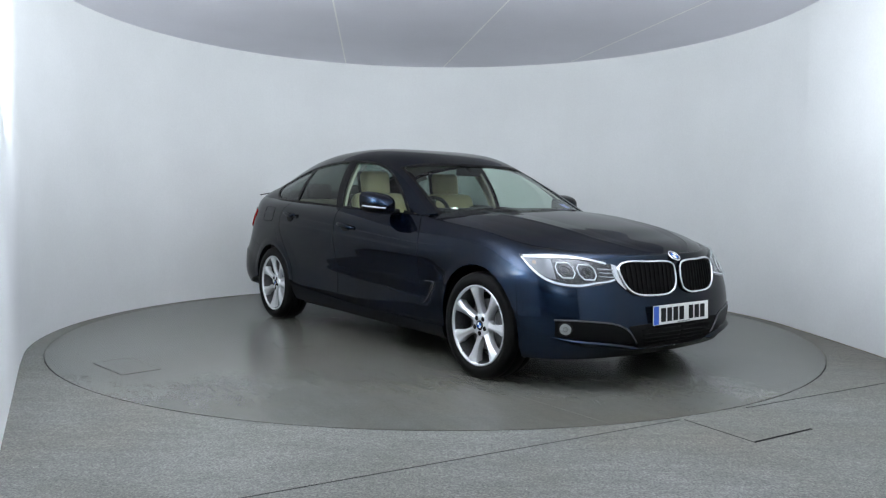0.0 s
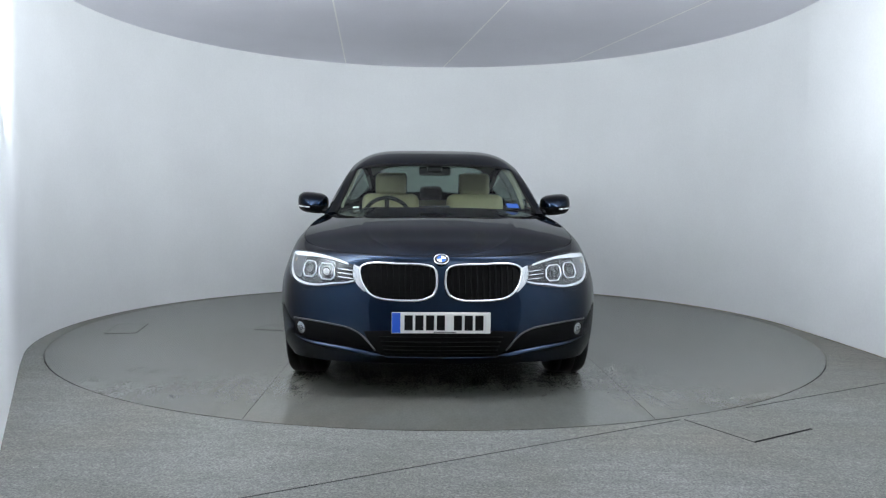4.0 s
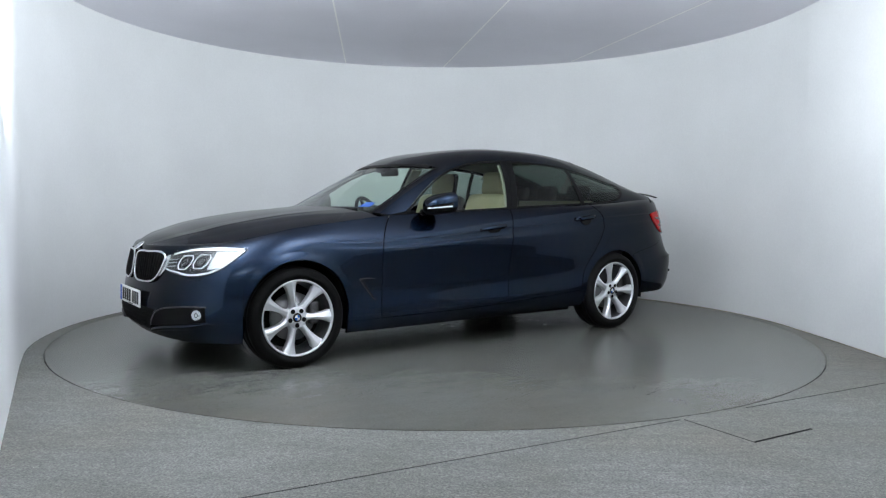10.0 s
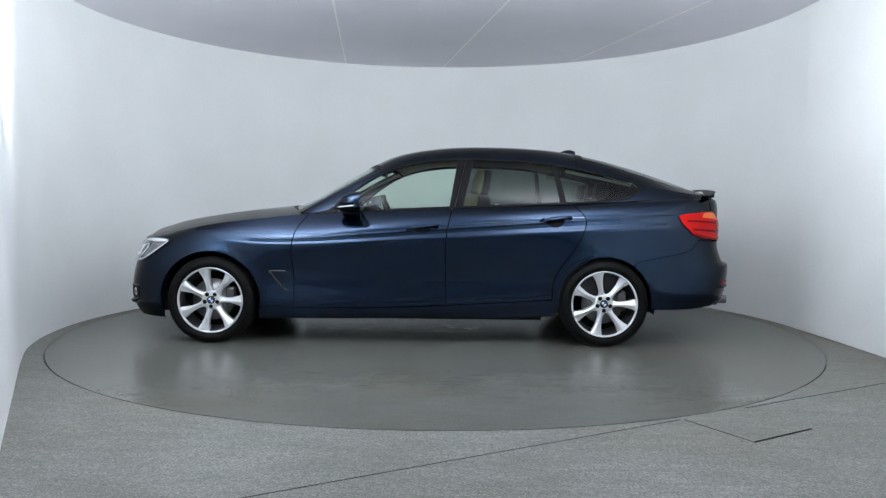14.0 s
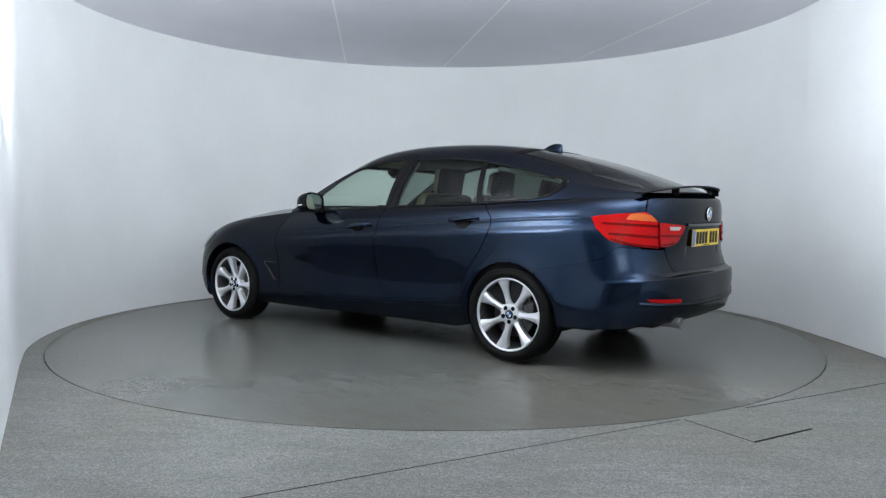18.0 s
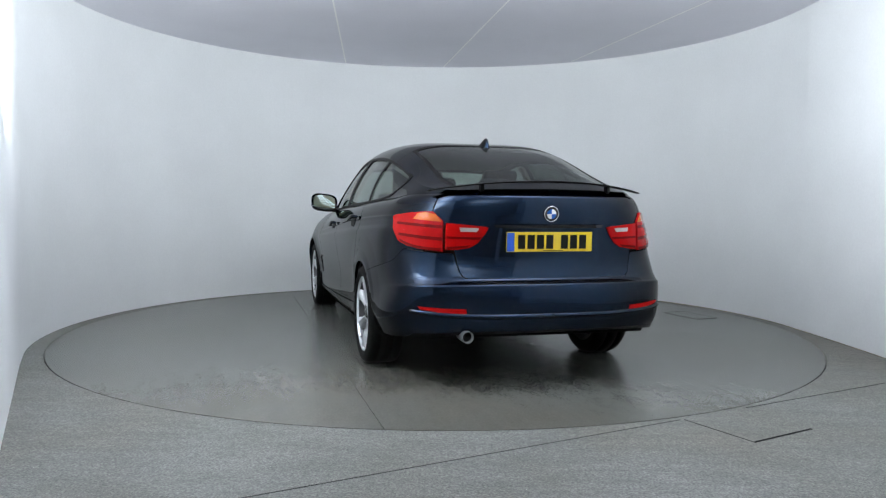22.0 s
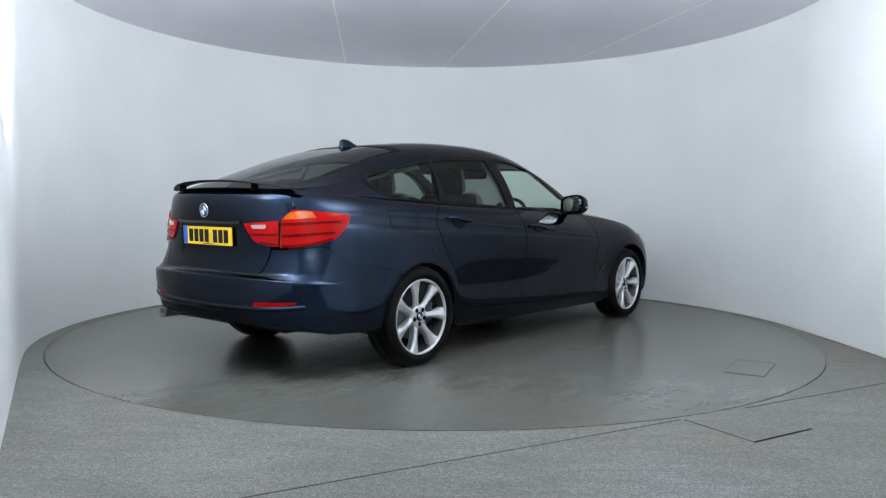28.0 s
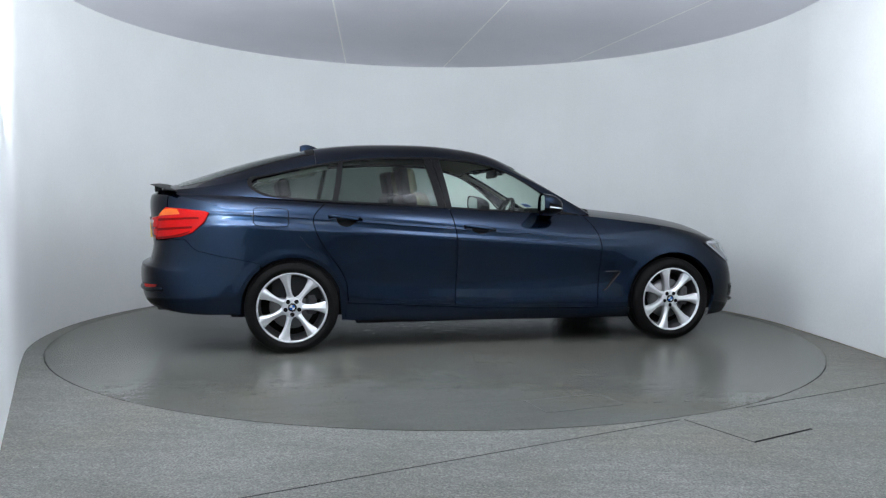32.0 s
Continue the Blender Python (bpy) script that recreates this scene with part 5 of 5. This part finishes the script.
def build_wheel():
    w = new("wheel")
    tagged(w, "silver seven-spoke alloy wheel with a black tyre")
    v, f = lathe([(.236, -.10), (.262, -.112), (.300, -.112), (.317, -.095), (.3245, -.07), (.3245, -.045), (.319, -.043), (.319, -.037), (.3245, -.035), (.325, .0), (.3245, .035), (.319, .037), (.319, .043), (.3245, .045), (.3245, .07), (.317, .095),
                   (.303, .109), (.288, .1115), (.284, .1145), (.268, .1145), (.262, .111), (.250, .105), (.244, .098)], 96)
    piece("tyre", v, f, RUBBER, w, "black rubber tyre")
    v, f = lathe([(.246, .094), (.245, .103), (.240, .105), (.2345, .101), (.2315, .094), (.230, .088)], 72)
    piece("rim", v, f, ALLOY, w, "silver alloy rim")
    # silver barrel coloured dark grey for the shade inside the wheel
    v, f = lathe([(.2305, .090), (.222, .06), (.214, -.02), (.212, -.09), (.236, -.10)], 72)
    piece("shaded_rim_barrel", v, f, DARKMETAL, w, "inside of the rim, its shade painted in dark grey")
    for k in range(7):
        a = radians(102 + k * 360 / 7)
        verts, faces = [], []
        rs = np.linspace(.040, .234, 14)
        for r in rs:
            hw = float(np.interp(r, [.04, .068, .084, .10, .13, .16, .19, .215, .234], [.034, .0275, .0208, .0182, .0190, .0228, .0298, .0388, .0505]))
            y = float(np.interp(r, [.04, .08, .14, .20, .234], [.070, .076, .086, .094, .097]))
            for q, dy in ((-1, -.050), (-1, -.014), (-.92, -.007), (-.5, -.002), (-.12, .003), (.04, .000), (.5, -.006), (.92, -.009), (1, -.016), (1, -.050)):
                verts.append((-(r * math.cos(a) - q * hw * math.sin(a)), y + dy, r * math.sin(a) + q * hw * math.cos(a)))
        for i in range(13):
            for j in range(9):
                faces.append((i * 10 + j, i * 10 + j + 1, (i + 1) * 10 + j + 1, (i + 1) * 10 + j))
        piece("spoke", verts, faces, ALLOY, w)
    v, f = lathe([(.0, .079), (.034, .079), (.062, .079), (.070, .074), (.074, .03)], 48)
    piece("hub", v, f, ALLOY, w)
    for k in range(5):
        a = radians(54 + k * 72)
        v, f = lathe([(.0155, .0792), (.013, .0787), (.0, .0787)], 14)
        piece("bolt_hole", [(x - .049 * math.cos(a), y + .0010, z + .049 * math.sin(a)) for x, y, z in v], f, UNDER, w)
    cap = new("centre_cap")
    cap.parent = w
    v, f = lathe([(.0, .083), (.026, .083), (.030, .081), (.031, .074)], 32)
    piece("cap_rim", v, f, GLOSSBLACK, cap)
    for q in range(4):
        vs = [(0, .0842, 0)] + [(.0185 * math.cos(t), .0838, .0185 * math.sin(t)) for t in np.linspace(q * math.pi / 2, (q + 1) * math.pi / 2, 7)]
        piece("quarter", vs, [(0, k + 1, k) for k in range(1, 7)], BADGEBLUE if q % 2 else BADGEWHITE, cap, smooth=False)
    v, f = lathe([(.04, .02), (.155, .02), (.155, -.002), (.04, -.002)], 48)
    piece("brake_disc", v, f, STEEL, w, "grey steel brake disc")
    part("brake_caliper", box_bm(.07, .06, .15, .015, pose(-.135, .02, .02)), DARKMETAL, w, "dark brake caliper")
    v, f = lathe([(.0, -.03), (.205, -.03)], 40)
    piece("inner_shield", v, f, UNDER, w)
    part("valve", box_bm(.006, .014, .006, .001, pose(.14, .092, -.178)), BLACK, w)
    return w


def build_interior(root):
    # wheel housings, floor pan and inner shell
    for x in (1.46, -1.46):
        for sgn in (1, -1):
            verts, faces = [], []
            for a in np.linspace(radians(-12), radians(192), 25):
                for r, y in ((.378, .868), (.382, .80), (.385, .50), (.10, .50)):
                    verts.append((x + r * math.cos(a), sgn * y, .335 + r * math.sin(a)))
            faces = grid_faces(25, 4)
            piece("wheel_housing", verts, faces, UNDER, root, "black wheel arch liner")
    part("floor_pan", box_bm(2.05, 1.62, .05, .01, pose(0.02, 0, .225)), UNDER, root)
    part("floor_pan", box_bm(.85, .98, .05, .01, pose(1.46, 0, .222)), UNDER, root)
    part("floor_pan", box_bm(.85, .98, .05, .01, pose(-1.46, 0, .245)), UNDER, root)
    part("floor_pan", box_bm(.36, 1.1, .05, .01, pose(1.93, 0, .232)), UNDER, root)
    part("floor_pan", box_bm(.50, 1.3, .05, .01, pose(-2.12, 0, .335)), UNDER, root)
    part("silencer", box_bm(.30, 1.0, .14, .04, pose(-2.12, 0, .36)), UNDER, root)
    # inner side trim behind the doors
    us = np.linspace(2.1, 4.45, 40)
    skin("door_lining", side(us[:, None], np.linspace(1.0, 4.9, 10)), DASH, root, lip=0, offset=-0.055)
    skin("door_lining_top", side(np.linspace(2.2, 3.95, 30)[:, None], np.linspace(4.0, 4.9, 5)), DASH, root, lip=0, offset=-0.050)
    skin("headliner", top(np.linspace(2.72, 4.18, 40)[:, None], np.linspace(0.05, 1, 20)), HEADLINER, root, "pale grey headliner", lip=0, offset=-0.035)
    skin("pillar_lining", top(np.linspace(2.27, 2.70, 20)[:, None], np.linspace(0.02, .105, 4)), PALELINING, root, "cream pillar lining", lip=0, offset=-0.022)
    skin("pillar_lining", cabin(np.stack([np.linspace(3.18, 3.23, 8), np.linspace(3.25, 3.33, 8)]), np.linspace(.02, .95, 8)[None]), PALELINING, root, "cream pillar lining", lip=0.02, offset=-0.030)
    skin("pillar_lining", cabin(np.linspace(4.05, 4.55, 10)[:, None], np.linspace(.88, 1.0, 4)), HEADLINER, root, lip=0, offset=-0.030)
    # dashboard
    d = new("dashboard")
    d.parent = root
    part("top", box_bm(.50, 1.36, .10, .04, pose(.62, 0, .935), 4), DASH, d, smooth=True)
    part("fascia", box_bm(.16, 1.36, .30, .05, pose(.42, 0, .80), 4), DASH, d, smooth=True)
    part("cluster_hood", box_bm(.20, .36, .07, .03, pose(.45, -.37, 1.0), 4), DASH, d, smooth=True)
    part("screen", box_bm(.02, .24, .10, .01, pose(.42, 0, 1.0, 0, -12, 0)), GLOSSBLACK, d)
    sw = new("steering_wheel")
    sw.parent = root
    sw.matrix_local = pose(.22, -.37, .94, 0, -65, 0)
    v, f = tube([(.185 * math.cos(a), .185 * math.sin(a), 0) for a in np.linspace(0, 2 * math.pi, 40, endpoint=False)], .016, 8, True)
    piece("wheel_rim", v, f, DASH, sw, "black leather steering wheel rim")
    part("boss", box_bm(.15, .18, .05, .03, pose(0, 0, -.02), 3), DASH, sw, smooth=True)
    for a in (0, 180, 270):
        part("wheel_spoke", box_bm(.16, .035, .02, .006, pose(.10 * math.cos(radians(a + 90)), .10 * math.sin(radians(a + 90)), -.01, 0, 0, a + 90)), SATIN, sw)
    part("steering_column", box_bm(.30, .10, .10, .03, pose(.36, -.37, .87, 0, 25, 0)), DASH, root)
    # seats
    for x, ys in ((-.22, (.37, -.37)),):
        for y in ys:
            s = new("front_seat")
            s.parent = root
            s.location = (x, y, 0)
            tagged(s, "cream leather front seat with a headrest")
            part("cushion", box_bm(.52, .50, .20, .07, pose(.12, 0, .50, 0, -6, 0), 4), LEATHER, s, smooth=True)
            part("backrest", box_bm(.16, .50, .66, .07, pose(-.20, 0, .83, 0, -18, 0), 4), LEATHER, s, smooth=True)
            part("back_shell", box_bm(.11, .51, .64, .04, pose(-.268, 0, .83, 0, -18, 0), 3), DASH, s, smooth=True)
            part("headrest", box_bm(.10, .27, .20, .045, pose(-.335, 0, 1.235, 0, -10, 0), 4), LEATHER, s, smooth=True)
            part("headrest_back", box_bm(.07, .28, .205, .03, pose(-.372, 0, 1.234, 0, -10, 0), 3), DASH, s, "dark back of the headrest", smooth=True)
            for q in (-.06, .06):
                v, f = tube([(-.315, q, 1.05), (-.33, q, 1.20)], .007, 8)
                piece("headrest_post", v, f, CHROME, s)
    r = new("rear_bench")
    r.parent = root
    tagged(r, "cream leather rear bench with dark headrests")
    part("cushion", box_bm(.50, 1.30, .20, .07, pose(-1.05, 0, .55, 0, -6, 0), 4), LEATHER, r, smooth=True)
    part("backrest", box_bm(.16, 1.30, .58, .06, pose(-1.38, 0, .82, 0, -22, 0), 4), LEATHER, r, smooth=True)
    for y in (-.40, 0, .40):
        part("headrest", box_bm(.09, .25 if y else .22, .15, .04, pose(-1.50, y, 1.165, 0, -12, 0), 4), DASH, r, "dark headrest", smooth=True)
    part("parcel_shelf", box_bm(.62, 1.25, .02, .005, pose(-1.86, 0, 1.03)), DASH, root)
    part("load_floor", box_bm(.80, 1.20, .03, .005, pose(-1.90, 0, .62)), DASH, root)
    m = new("interior_mirror")
    m.parent = root
    part("mirror_shell", box_bm(.035, .25, .07, .02, pose(.25, 0, 1.318, 0, 12, 0), 4), DASH, m, smooth=True)
    part("mirror_stem", box_bm(.08, .12, .05, .015, pose(.31, 0, 1.345, 0, 30, 0)), DASH, m)


def build_car():
    root = new("car")
    tagged(root, "dark blue metallic five-door hatchback with raised rear spoiler on the turntable", "car")
    made = build_body(root)
    build_windows(root, made)
    build_front(root, made)
    build_rear(root, made)
    build_sides(root, made)
    build_interior(root)
    wheel = build_wheel()
    wheel.parent = root
    wheel.matrix_basis = pose(1.46, .790, .335)
    for x, sgn in ((1.46, -1), (-1.46, 1), (-1.46, -1)):
        copy_thing(wheel, pose(x, sgn * .790, .335, 0, 0, 0 if sgn > 0 else 180))
    return root


CAR = build_car()


# ---- what moves ----
def motions():
    rows = [(t, pose(0, 0, 0, 0, 0, a)) for t, a in TURN]
    walk(TURNTABLE, rows)
    walk(WET, rows)
    walk(CAR, [(t, m @ pose(CAR_X, CAR_Y, CAR_Z)) for t, m in rows])


motions()
